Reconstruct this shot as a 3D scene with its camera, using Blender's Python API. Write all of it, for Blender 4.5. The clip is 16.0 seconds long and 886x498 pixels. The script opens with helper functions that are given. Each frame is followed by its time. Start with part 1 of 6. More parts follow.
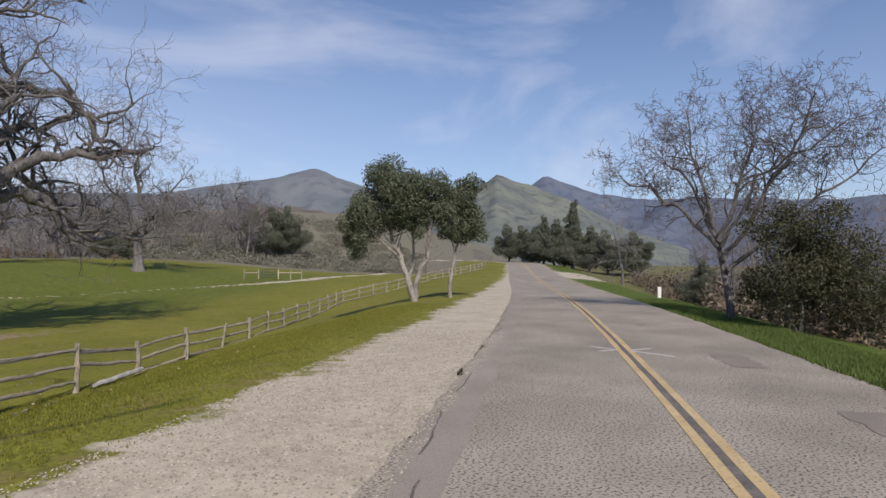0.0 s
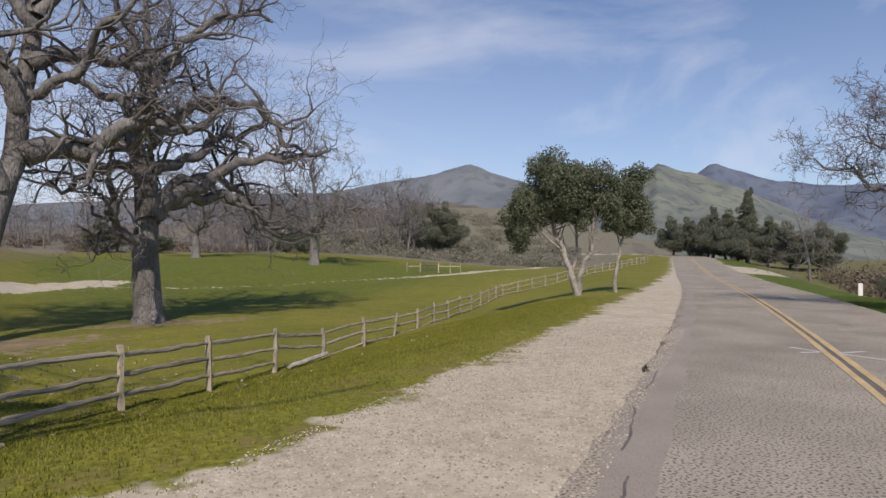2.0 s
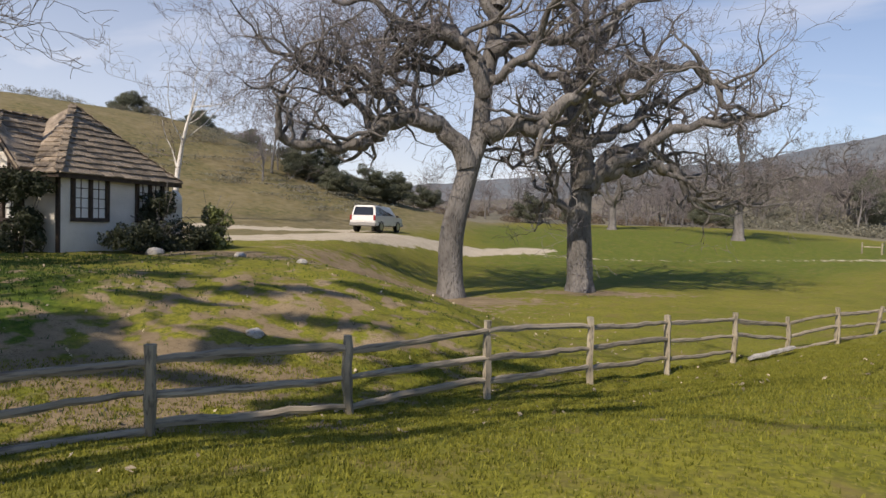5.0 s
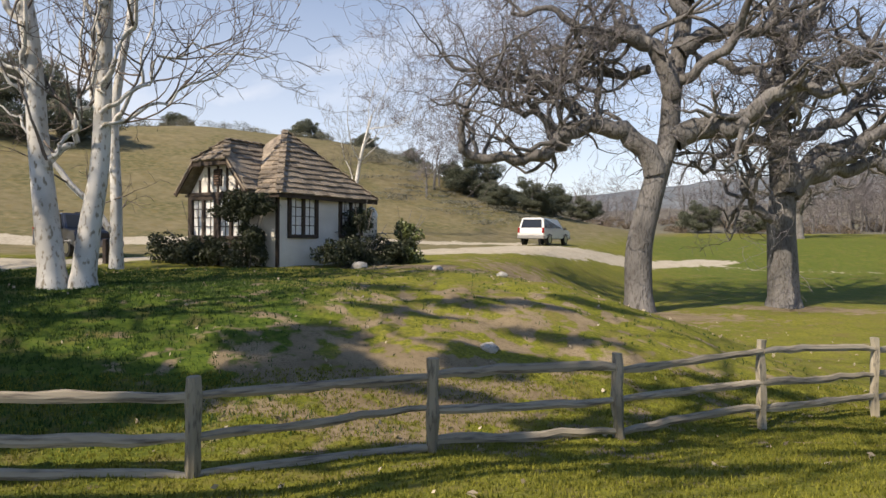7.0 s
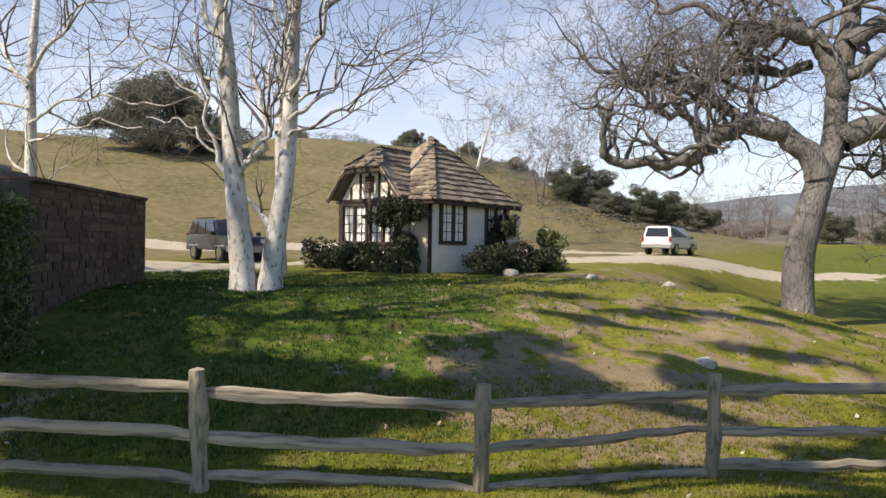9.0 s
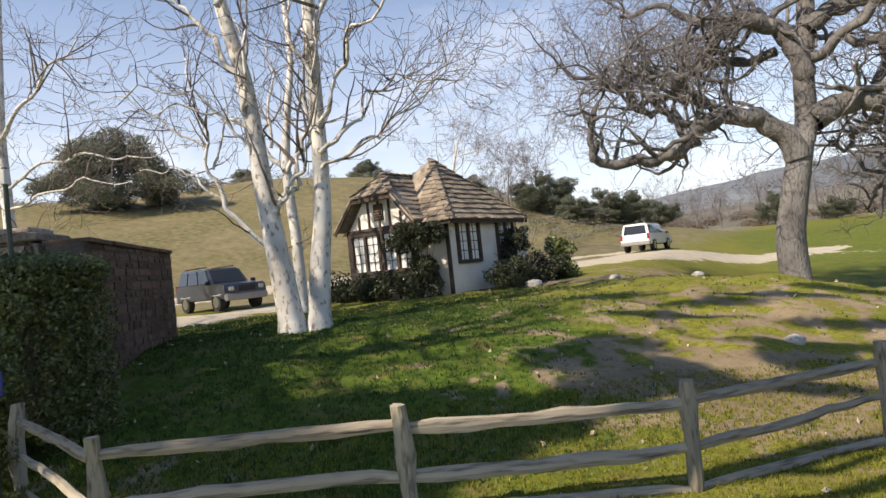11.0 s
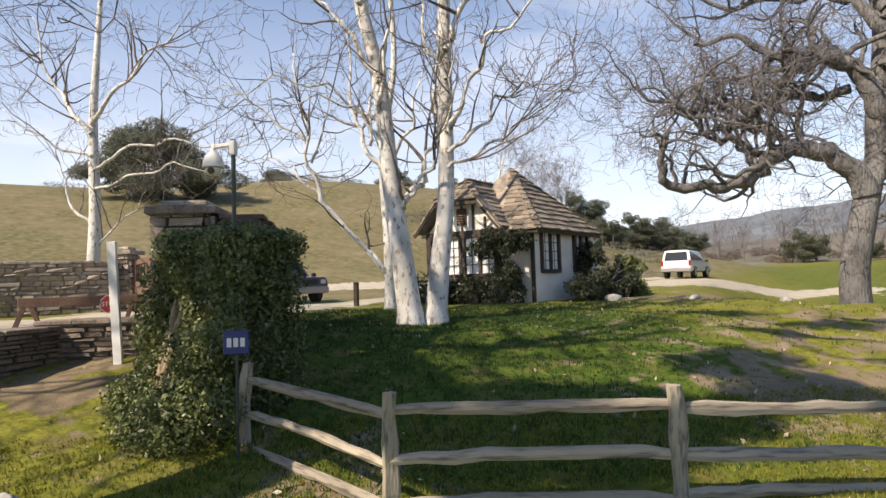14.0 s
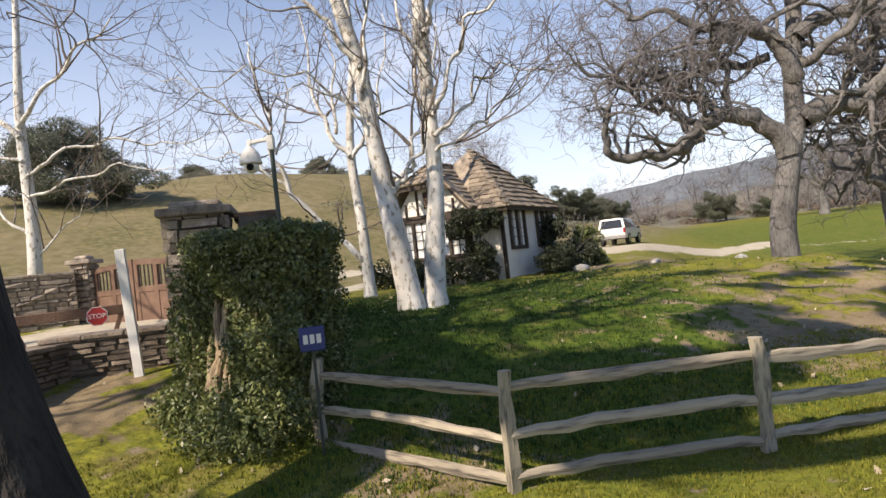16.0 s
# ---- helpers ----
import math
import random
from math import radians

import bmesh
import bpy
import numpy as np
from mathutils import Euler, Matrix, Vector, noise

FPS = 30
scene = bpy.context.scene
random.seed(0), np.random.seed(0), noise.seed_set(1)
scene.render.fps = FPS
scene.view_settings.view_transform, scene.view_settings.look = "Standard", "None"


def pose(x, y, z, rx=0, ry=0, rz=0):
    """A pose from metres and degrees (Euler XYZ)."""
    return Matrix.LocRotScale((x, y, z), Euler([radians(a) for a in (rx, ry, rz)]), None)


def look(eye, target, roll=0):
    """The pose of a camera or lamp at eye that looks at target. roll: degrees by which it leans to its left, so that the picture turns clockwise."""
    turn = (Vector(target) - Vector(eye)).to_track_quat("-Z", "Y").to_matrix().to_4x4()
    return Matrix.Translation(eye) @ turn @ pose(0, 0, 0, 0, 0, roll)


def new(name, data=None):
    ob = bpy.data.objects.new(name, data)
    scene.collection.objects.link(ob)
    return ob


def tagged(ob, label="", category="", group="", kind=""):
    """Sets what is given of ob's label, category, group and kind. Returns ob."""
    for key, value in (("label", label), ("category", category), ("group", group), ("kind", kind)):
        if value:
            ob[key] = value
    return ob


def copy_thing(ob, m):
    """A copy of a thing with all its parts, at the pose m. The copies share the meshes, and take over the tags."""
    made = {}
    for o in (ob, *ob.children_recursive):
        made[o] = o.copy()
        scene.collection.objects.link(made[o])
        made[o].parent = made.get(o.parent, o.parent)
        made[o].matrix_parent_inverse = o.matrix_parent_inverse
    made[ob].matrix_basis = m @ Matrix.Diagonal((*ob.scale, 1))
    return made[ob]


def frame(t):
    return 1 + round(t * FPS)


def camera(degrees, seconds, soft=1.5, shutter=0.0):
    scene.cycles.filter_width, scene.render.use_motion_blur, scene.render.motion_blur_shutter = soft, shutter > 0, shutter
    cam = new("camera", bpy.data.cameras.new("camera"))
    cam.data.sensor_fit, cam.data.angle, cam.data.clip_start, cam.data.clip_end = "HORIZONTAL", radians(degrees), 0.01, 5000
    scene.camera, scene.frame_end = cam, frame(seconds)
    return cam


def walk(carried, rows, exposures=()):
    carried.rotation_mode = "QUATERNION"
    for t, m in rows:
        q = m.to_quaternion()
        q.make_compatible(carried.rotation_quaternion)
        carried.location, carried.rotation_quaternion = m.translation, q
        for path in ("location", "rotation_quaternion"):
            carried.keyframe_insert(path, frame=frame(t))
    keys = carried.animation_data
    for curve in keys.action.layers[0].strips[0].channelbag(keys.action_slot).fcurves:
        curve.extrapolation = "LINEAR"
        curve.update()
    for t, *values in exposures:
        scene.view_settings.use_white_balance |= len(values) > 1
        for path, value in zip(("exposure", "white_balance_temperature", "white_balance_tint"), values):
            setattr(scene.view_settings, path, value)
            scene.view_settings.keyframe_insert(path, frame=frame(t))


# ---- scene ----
cam = camera(71.4, 16.0)

PATH = [
    (0, (5.892, -1.336, 0.907), (7.449, -0.082, 0.957), 0.2),
    (0.5, (5.804, -1.255, 0.914), (7.289, 0.085, 0.951), 0.3),
    (1, (5.889, -1.178, 0.91), (7.283, 0.256, 0.937), 0.8),
    (1.5, (5.81, -1.08, 0.918), (7.181, 0.375, 0.947), -0.3),
    (2, (5.608, -1.069, 0.876), (6.81, 0.53, 0.905), 0.2),
    (2.5, (5.688, -0.659, 0.912), (6.61, 1.116, 0.923), 0.5),
    (3, (5.727, -0.287, 0.868), (6.362, 1.609, 0.913), 1.2),
    (3.5, (5.65, -0.021, 0.847), (6.076, 1.932, 0.883), 2.2),
    (3.7, (5.613, 0.046, 0.871), (5.977, 2.012, 0.887), 1.8),
    (5.8, (4.343, 0.866, 0.753), (4.208, 2.859, 0.658), 0.3),
    (6, (4.21, 0.912, 0.734), (4.039, 2.903, 0.643), -0.5),
    (6.5, (3.738, 1.026, 0.737), (3.403, 2.998, 0.697), 1.0),
    (7, (3.405, 0.931, 0.747), (2.956, 2.879, 0.703), 0.6),
    (7.5, (2.977, 0.93, 0.711), (2.412, 2.848, 0.685), -1.1),
    (8, (2.521, 0.863, 0.675), (1.958, 2.782, 0.682), 0.9),
    (8.5, (2.065, 0.833, 0.657), (1.423, 2.725, 0.583), 1.9),
    (9, (1.583, 0.803, 0.649), (0.851, 2.664, 0.631), 1.0),
    (9.2, (1.415, 0.674, 0.636), (0.654, 2.524, 0.66), -1.4),
    (11.3, (-0.489, 0.238, 0.596), (-1.073, 2.149, 0.656), -6.0),
    (11.5, (-0.623, 0.138, 0.554), (-1.181, 2.057, 0.628), -4.2),
    (12, (-1.059, 0.008, 0.525), (-1.608, 1.93, 0.567), -2.6),
    (12.5, (-1.445, -0.16, 0.515), (-2.033, 1.75, 0.606), -2.9),
    (13, (-1.727, -0.363, 0.526), (-2.193, 1.581, 0.59), -1.6),
    (13.5, (-2.007, -0.466, 0.54), (-2.532, 1.462, 0.626), 0.0),
    (14, (-2.352, -0.609, 0.482), (-2.962, 1.293, 0.585), -1.8),
    (14.5, (-2.765, -0.685, 0.464), (-3.398, 1.212, 0.467), -2.7),
    (15, (-3.169, -0.8, 0.486), (-3.877, 1.07, 0.53), -5.1),
    (15.5, (-3.433, -0.991, 0.488), (-3.922, 0.948, 0.539), -4.4),
    (16, (-3.748, -1.096, 0.578), (-4.12, 0.868, 0.609), -6.4),
]
walk(cam, [(t, look(eye, target, roll)) for t, eye, target, roll in PATH],
     [(0, -0.12, 6200, 16), (3.5, -0.03, 6600, 17), (6, 0.28, 6800, 13), (9, 0.52, 6850, 12), (13, 0.63, 6900, 13), (16, 0.60, 6850, 14)])


# ---- world, sun ----
SUN_AZ, SUN_EL = 217.0, 42.0
world = bpy.data.worlds.new("world")
scene.world = world
world.use_nodes = True
wn, wl = world.node_tree.nodes, world.node_tree.links
wn.clear()
sky = wn.new("ShaderNodeTexSky")
sky.sky_type, sky.sun_disc = "NISHITA", False
sky.sun_elevation, sky.sun_rotation = radians(SUN_EL), radians(SUN_AZ)
sky.air_density, sky.dust_density, sky.ozone_density = 1.0, 0.45, 4.5
wtc = wn.new("ShaderNodeTexCoord")
wmap = wn.new("ShaderNodeMapping")
wmap.inputs["Scale"].default_value = (1.0, 1.5, 3.2)
wmap.inputs["Rotation"].default_value = (0.0, 0.12, 0.6)
wl.new(wtc.outputs["Generated"], wmap.inputs["Vector"])
cloud = wn.new("ShaderNodeTexNoise")
cloud.inputs["Scale"].default_value, cloud.inputs["Detail"].default_value = 1.7, 7.0
cloud.inputs["Roughness"].default_value, cloud.inputs["Distortion"].default_value = 0.55, 0.5
wl.new(wmap.outputs["Vector"], cloud.inputs["Vector"])
cramp = wn.new("ShaderNodeValToRGB")
cramp.color_ramp.elements[0].position, cramp.color_ramp.elements[1].position = 0.50, 0.90
cramp.color_ramp.elements[0].color, cramp.color_ramp.elements[1].color = (0, 0, 0, 1), (0.75, 0.75, 0.75, 1)
wl.new(cloud.outputs["Fac"], cramp.inputs["Fac"])
wmix = wn.new("ShaderNodeMix")
wmix.data_type = "RGBA"
wmix.inputs["B"].default_value = (7.9, 8.2, 8.9, 1)
wsep = wn.new("ShaderNodeSeparateXYZ")
wl.new(wtc.outputs["Generated"], wsep.inputs["Vector"])
whaze = wn.new("ShaderNodeMapRange")
whaze.inputs["From Min"].default_value, whaze.inputs["From Max"].default_value = 0.0, 0.54
whaze.inputs["To Min"].default_value, whaze.inputs["To Max"].default_value = 0.78, 0.0
wl.new(wsep.outputs["Z"], whaze.inputs["Value"])
wside = wn.new("ShaderNodeMapRange")
wside.inputs["From Min"].default_value, wside.inputs["From Max"].default_value = -0.1, 0.8
wside.inputs["To Min"].default_value, wside.inputs["To Max"].default_value = 1.0, 0.52
wl.new(wsep.outputs["X"], wside.inputs["Value"])
wveil = wn.new("ShaderNodeMath")
wveil.operation = "MULTIPLY"
wl.new(whaze.outputs["Result"], wveil.inputs[0])
wl.new(wside.outputs["Result"], wveil.inputs[1])
wmax = wn.new("ShaderNodeMath")
wmax.operation, wmax.use_clamp = "ADD", True
wl.new(wveil.outputs[0], wmax.inputs[0])
wl.new(cramp.outputs["Color"], wmax.inputs[1])
wl.new(wmax.outputs[0], wmix.inputs["Factor"])
wsat = wn.new("ShaderNodeHueSaturation")
wsat.inputs["Saturation"].default_value = 1.14
wsat.inputs["Value"].default_value = 1.1
wl.new(sky.outputs["Color"], wsat.inputs["Color"])
wl.new(wsat.outputs["Color"], wmix.inputs["A"])
wbg = wn.new("ShaderNodeBackground")
wbg.inputs["Strength"].default_value = 0.10
wl.new(wmix.outputs["Result"], wbg.inputs["Color"])
wout = wn.new("ShaderNodeOutputWorld")
wl.new(wbg.outputs["Background"], wout.inputs["Surface"])

sun_data = bpy.data.lights.new("sun", "SUN")
sun_data.energy, sun_data.angle, sun_data.color = 4.8, radians(0.6), (1.0, 0.88, 0.72)
sun = new("sun", sun_data)
sun_way = Vector((math.sin(radians(SUN_AZ)) * math.cos(radians(SUN_EL)), math.cos(radians(SUN_AZ)) * math.cos(radians(SUN_EL)), math.sin(radians(SUN_EL))))
sun.matrix_world = look(sun_way * 100, (0, 0, 0))



# ---- materials ----
def material(name, c1, c2, scale=4.0, rough=0.85, bump=0.3, fine=40.0, metal=0.0, c3=None, spread=0.0, stretch=(1, 1, 1), dist=0.02, cover=0.5):
    """A grainy surface: two colours by coarse noise, a third in specks by fine noise, relief from the fine noise."""
    m = bpy.data.materials.new(name)
    m.use_nodes = True
    nt = m.node_tree
    n, l = nt.nodes, nt.links
    b = n["Principled BSDF"]
    b.inputs["Roughness"].default_value, b.inputs["Metallic"].default_value = rough, metal
    tc = n.new("ShaderNodeTexCoord")
    mp = n.new("ShaderNodeMapping")
    mp.inputs["Scale"].default_value = stretch
    l.new(tc.outputs["Object"], mp.inputs["Vector"])
    n1 = n.new("ShaderNodeTexNoise")
    n1.inputs["Scale"].default_value, n1.inputs["Detail"].default_value = scale, 6.0
    n2 = n.new("ShaderNodeTexNoise")
    n2.inputs["Scale"].default_value, n2.inputs["Detail"].default_value = fine, 4.0
    for q in (n1, n2):
        l.new(mp.outputs["Vector"], q.inputs["Vector"])
    r1 = n.new("ShaderNodeValToRGB")
    r1.color_ramp.elements[0].position, r1.color_ramp.elements[1].position = 0.35, 0.65
    r1.color_ramp.elements[0].color, r1.color_ramp.elements[1].color = (*c1, 1), (*c2, 1)
    l.new(n1.outputs["Fac"], r1.inputs["Fac"])
    col = r1.outputs["Color"]
    mx = n.new("ShaderNodeMix")
    mx.data_type = "RGBA"
    rr = n.new("ShaderNodeValToRGB")
    rr.color_ramp.elements[0].position, rr.color_ramp.elements[1].position = cover, cover + (0.22 if cover == 0.5 else 0.08)
    l.new(n2.outputs["Fac"], rr.inputs["Fac"])
    l.new(rr.outputs["Color"], mx.inputs["Factor"])
    l.new(col, mx.inputs["A"])
    mx.inputs["B"].default_value = (*(c3 or tuple(v * 0.6 for v in c1)), 1)
    col = mx.outputs["Result"]
    if spread:
        oi = n.new("ShaderNodeObjectInfo")
        hs = n.new("ShaderNodeHueSaturation")
        mr = n.new("ShaderNodeMapRange")
        mr.inputs["To Min"].default_value, mr.inputs["To Max"].default_value = 1 - spread, 1 + spread
        l.new(oi.outputs["Random"], mr.inputs["Value"])
        l.new(mr.outputs["Result"], hs.inputs["Value"])
        l.new(col, hs.inputs["Color"])
        col = hs.outputs["Color"]
    l.new(col, b.inputs["Base Color"])
    if bump:
        bp = n.new("ShaderNodeBump")
        bp.inputs["Strength"].default_value, bp.inputs["Distance"].default_value = bump, dist
        l.new(n2.outputs["Fac"], bp.inputs["Height"])
        l.new(bp.outputs["Normal"], b.inputs["Normal"])
    return m


def leaf_material(name, c1, c2, rough=0.6, through_light=0.25):
    m = bpy.data.materials.new(name)
    m.use_nodes = True
    n, l = m.node_tree.nodes, m.node_tree.links
    b = n["Principled BSDF"]
    geo = n.new("ShaderNodeNewGeometry")
    r = n.new("ShaderNodeValToRGB")
    r.color_ramp.elements[0].color, r.color_ramp.elements[1].color = (*c1, 1), (*c2, 1)
    l.new(geo.outputs["Random Per Island"], r.inputs["Fac"])
    l.new(r.outputs["Color"], b.inputs["Base Color"])
    b.inputs["Roughness"].default_value = rough
    tr = n.new("ShaderNodeBsdfTranslucent")
    l.new(r.outputs["Color"], tr.inputs["Color"])
    ms = n.new("ShaderNodeMixShader")
    ms.inputs["Fac"].default_value = through_light
    l.new(b.outputs["BSDF"], ms.inputs[1])
    l.new(tr.outputs["BSDF"], ms.inputs[2])
    l.new(ms.outputs["Shader"], n["Material Output"].inputs["Surface"])
    return m


def plain(name, c, rough=0.5, metal=0.0, coat=0.0):
    m = material(name, c, tuple(v * 0.9 for v in c), 3.0, rough, 0.0, 60.0, metal, c3=tuple(v * 0.93 for v in c))
    m.node_tree.nodes["Principled BSDF"].inputs["Coat Weight"].default_value = coat
    return m


OAK_BARK = material("oak_bark", (0.108, 0.104, 0.10), (0.222, 0.215, 0.208), 1.2, 0.95, 0.9, 14.0, c3=(0.06, 0.052, 0.045), stretch=(1, 1, 0.35), dist=0.08)
TWIG = material("twig_bark", (0.155, 0.14, 0.143), (0.245, 0.225, 0.23), 1.0, 0.95, 0.0, 6.0)
DUSKY_TWIG = material("dusky_twig", (0.115, 0.098, 0.098), (0.185, 0.163, 0.163), 1.0, 0.95, 0.0, 6.0)
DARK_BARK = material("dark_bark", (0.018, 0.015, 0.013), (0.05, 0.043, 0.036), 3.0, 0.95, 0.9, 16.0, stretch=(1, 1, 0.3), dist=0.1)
PALE_BARK = material("sycamore_bark", (0.46, 0.45, 0.42), (0.69, 0.68, 0.65), 1.8, 0.85, 0.3, 13.0, c3=(0.27, 0.24, 0.19), stretch=(1, 1, 0.5), cover=0.55)
PALE_TWIG = material("sycamore_twig", (0.11, 0.09, 0.078), (0.21, 0.18, 0.155), 2.0, 0.9, 0.0, 9.0)
FENCE_WOOD = material("weathered_wood", (0.25, 0.215, 0.16), (0.42, 0.37, 0.285), 3.0, 0.92, 0.7, 30.0, c3=(0.10, 0.085, 0.07), spread=0.15, stretch=(0.25, 1, 1), dist=0.015)
POST_WOOD = material("post_wood", (0.24, 0.21, 0.155), (0.42, 0.375, 0.285), 3.0, 0.92, 0.7, 30.0, c3=(0.09, 0.08, 0.065), spread=0.15, stretch=(1, 1, 0.2), dist=0.015)
ASPHALT = material("asphalt", (0.25, 0.226, 0.182), (0.36, 0.326, 0.266), 0.6, 0.92, 0.9, 36.0, c3=(0.10, 0.088, 0.07), dist=0.016, cover=0.52)
PATCH = material("asphalt_patch", (0.255, 0.225, 0.19), (0.31, 0.274, 0.232), 0.8, 0.9, 0.4, 80.0, dist=0.008)
TAR = material("tar_patch", (0.19, 0.168, 0.138), (0.245, 0.218, 0.18), 1.5, 0.9, 0.4, 70.0, dist=0.008)
CRACK = material("crack_fill", (0.10, 0.09, 0.082), (0.17, 0.155, 0.14), 3.0, 0.9, 0.3, 40.0)
YELLOW = material("yellow_line_paint", (0.45, 0.33, 0.15), (0.55, 0.42, 0.22), 2.0, 0.8, 0.3, 30.0, c3=(0.30, 0.255, 0.185))
WHITE_LINE = material("white_line_paint", (0.45, 0.44, 0.42), (0.6, 0.59, 0.56), 2.0, 0.8, 0.3, 30.0, c3=(0.25, 0.24, 0.23))
STUCCO = material("white_stucco", (0.66, 0.63, 0.57), (0.78, 0.75, 0.69), 1.5, 0.9, 0.4, 40.0, c3=(0.60, 0.56, 0.50), dist=0.01)
TIMBER = material("dark_timber", (0.035, 0.024, 0.018), (0.07, 0.05, 0.038), 6.0, 0.75, 0.4, 50.0)
SHINGLE = material("wood_shingle", (0.18, 0.145, 0.108), (0.32, 0.272, 0.21), 5.0, 0.9, 0.5, 40.0, c3=(0.09, 0.07, 0.055), spread=0.35)
LOW_STONE = material("brown_stone", (0.14, 0.11, 0.085), (0.25, 0.205, 0.16), 5.0, 0.9, 0.6, 25.0, c3=(0.09, 0.07, 0.055), spread=0.35)
STONE = material("rubble_stone", (0.22, 0.185, 0.15), (0.38, 0.325, 0.265), 5.0, 0.9, 0.6, 25.0, c3=(0.11, 0.09, 0.075), spread=0.35)
MORTAR = material("wall_mortar", (0.07, 0.06, 0.05), (0.12, 0.105, 0.09), 3.0, 0.95, 0.4, 40.0)
STONE_MORTAR = material("pale_mortar", (0.17, 0.145, 0.115), (0.26, 0.22, 0.175), 3.0, 0.95, 0.5, 40.0)
BRICK = material("brown_brick", (0.10, 0.062, 0.046), (0.165, 0.108, 0.082), 4.0, 0.9, 0.5, 40.0, c3=(0.09, 0.065, 0.05), spread=0.35)
VINE_BARK = material("vine_bark", (0.24, 0.18, 0.11), (0.38, 0.30, 0.19), 6.0, 0.9, 0.6, 25.0, stretch=(1, 1, 0.3))
GATE_WOOD = material("gate_wood", (0.13, 0.075, 0.05), (0.19, 0.115, 0.08), 3.0, 0.8, 0.4, 40.0)
ROCK = material("pale_rock", (0.30, 0.29, 0.27), (0.48, 0.46, 0.43), 4.0, 0.9, 0.6, 18.0)
WHITE_PAINT = plain("white_paint", (0.74, 0.73, 0.70), 0.5)
BLACK = plain("black_rubber", (0.02, 0.02, 0.02), 0.8)
METAL_DARK = plain("dark_green_metal", (0.05, 0.065, 0.055), 0.5, 0.3)
CHROME = plain("steel", (0.55, 0.55, 0.55), 0.3, 1.0)
RED = plain("red_sign_paint", (0.42, 0.03, 0.03), 0.5)
BLUE = plain("blue_sign_paint", (0.015, 0.03, 0.16), 0.45)
SUV_WHITE = plain("white_car_paint", (0.72, 0.72, 0.71), 0.3, 0.0, 0.6)
JEEP_BLUE = plain("dark_blue_car_paint", (0.05, 0.06, 0.085), 0.3, 0.2, 0.6)
JEEP_GREY = plain("grey_plastic", (0.26, 0.255, 0.25), 0.6)
CAR_GLASS = plain("tinted_glass", (0.012, 0.014, 0.016), 0.06, 0.0, 0.4)
PANE = plain("window_glass", (0.86, 0.86, 0.84), 0.25, 0.0, 0.3)
TAIL_RED = plain("red_lamp", (0.30, 0.02, 0.02), 0.25)
SHADE_LEAF = leaf_material("shade_crown_leaf", (0.026, 0.042, 0.016), (0.085, 0.115, 0.05))
OLIVE_LEAF = leaf_material("grey_green_leaf", (0.05, 0.066, 0.036), (0.175, 0.2, 0.12))
GREY_BARK = material("grey_bark", (0.20, 0.185, 0.165), (0.34, 0.32, 0.29), 2.0, 0.9, 0.5, 12.0, c3=(0.12, 0.11, 0.1))
# leaf of the far evergreens, paled to carry the haze of distance
HAZED_LEAF = leaf_material("hazed_far_leaf", (0.07, 0.085, 0.056), (0.185, 0.2, 0.14))
HEDGE_LEAF = leaf_material("hedge_leaf", (0.018, 0.026, 0.012), (0.06, 0.072, 0.034))
IVY_LEAF = leaf_material("ivy_leaf", (0.04, 0.062, 0.018), (0.23, 0.26, 0.095), 0.42)
BUSH_LEAF = leaf_material("toyon_leaf", (0.035, 0.04, 0.018), (0.085, 0.085, 0.04), 0.75)
GRASS_BLADE = leaf_material("grass_blade", (0.018, 0.052, 0.007), (0.058, 0.11, 0.014), 0.7, 0.3)
VERGE_BLADE = leaf_material("verge_blade", (0.06, 0.105, 0.018), (0.15, 0.20, 0.04), 0.7, 0.3)
MOSS_BLADE = leaf_material("moss_blade", (0.095, 0.11, 0.008), (0.27, 0.265, 0.035), 0.8, 0.3)
SAGE = leaf_material("sage_brush", (0.11, 0.112, 0.085), (0.22, 0.215, 0.165), 0.9, 0.1)
DRY_BRUSH = leaf_material("dry_brush", (0.10, 0.078, 0.055), (0.21, 0.17, 0.125), 0.9, 0.15)


# ---- mesh helpers ----
def mesh_of(name, verts, faces, mat, smooth=False):
    me = bpy.data.meshes.new(name)
    me.from_pydata([tuple(v) for v in verts], [], faces)
    if mat:
        me.materials.append(mat)
    if smooth:
        me.polygons.foreach_set("use_smooth", [True] * len(me.polygons))
    me.update()
    return me


def part(name, bm, mat, parent=None, label=""):
    """Links a bmesh, or a mesh, as one mesh object under a thing or a part."""
    if isinstance(bm, bmesh.types.BMesh):
        me = bpy.data.meshes.new(name)
        bm.to_mesh(me)
        bm.free()
        me.materials.append(mat)
    else:
        me = bm
    ob = new(name, me)
    ob.parent = parent
    if label:
        tagged(ob, label)
    return ob


def thing(name, m, label, category, group="", kind=""):
    ob = new(name)
    ob.matrix_world = m
    ob.empty_display_size = 0.2
    return tagged(ob, label, category, group, kind)


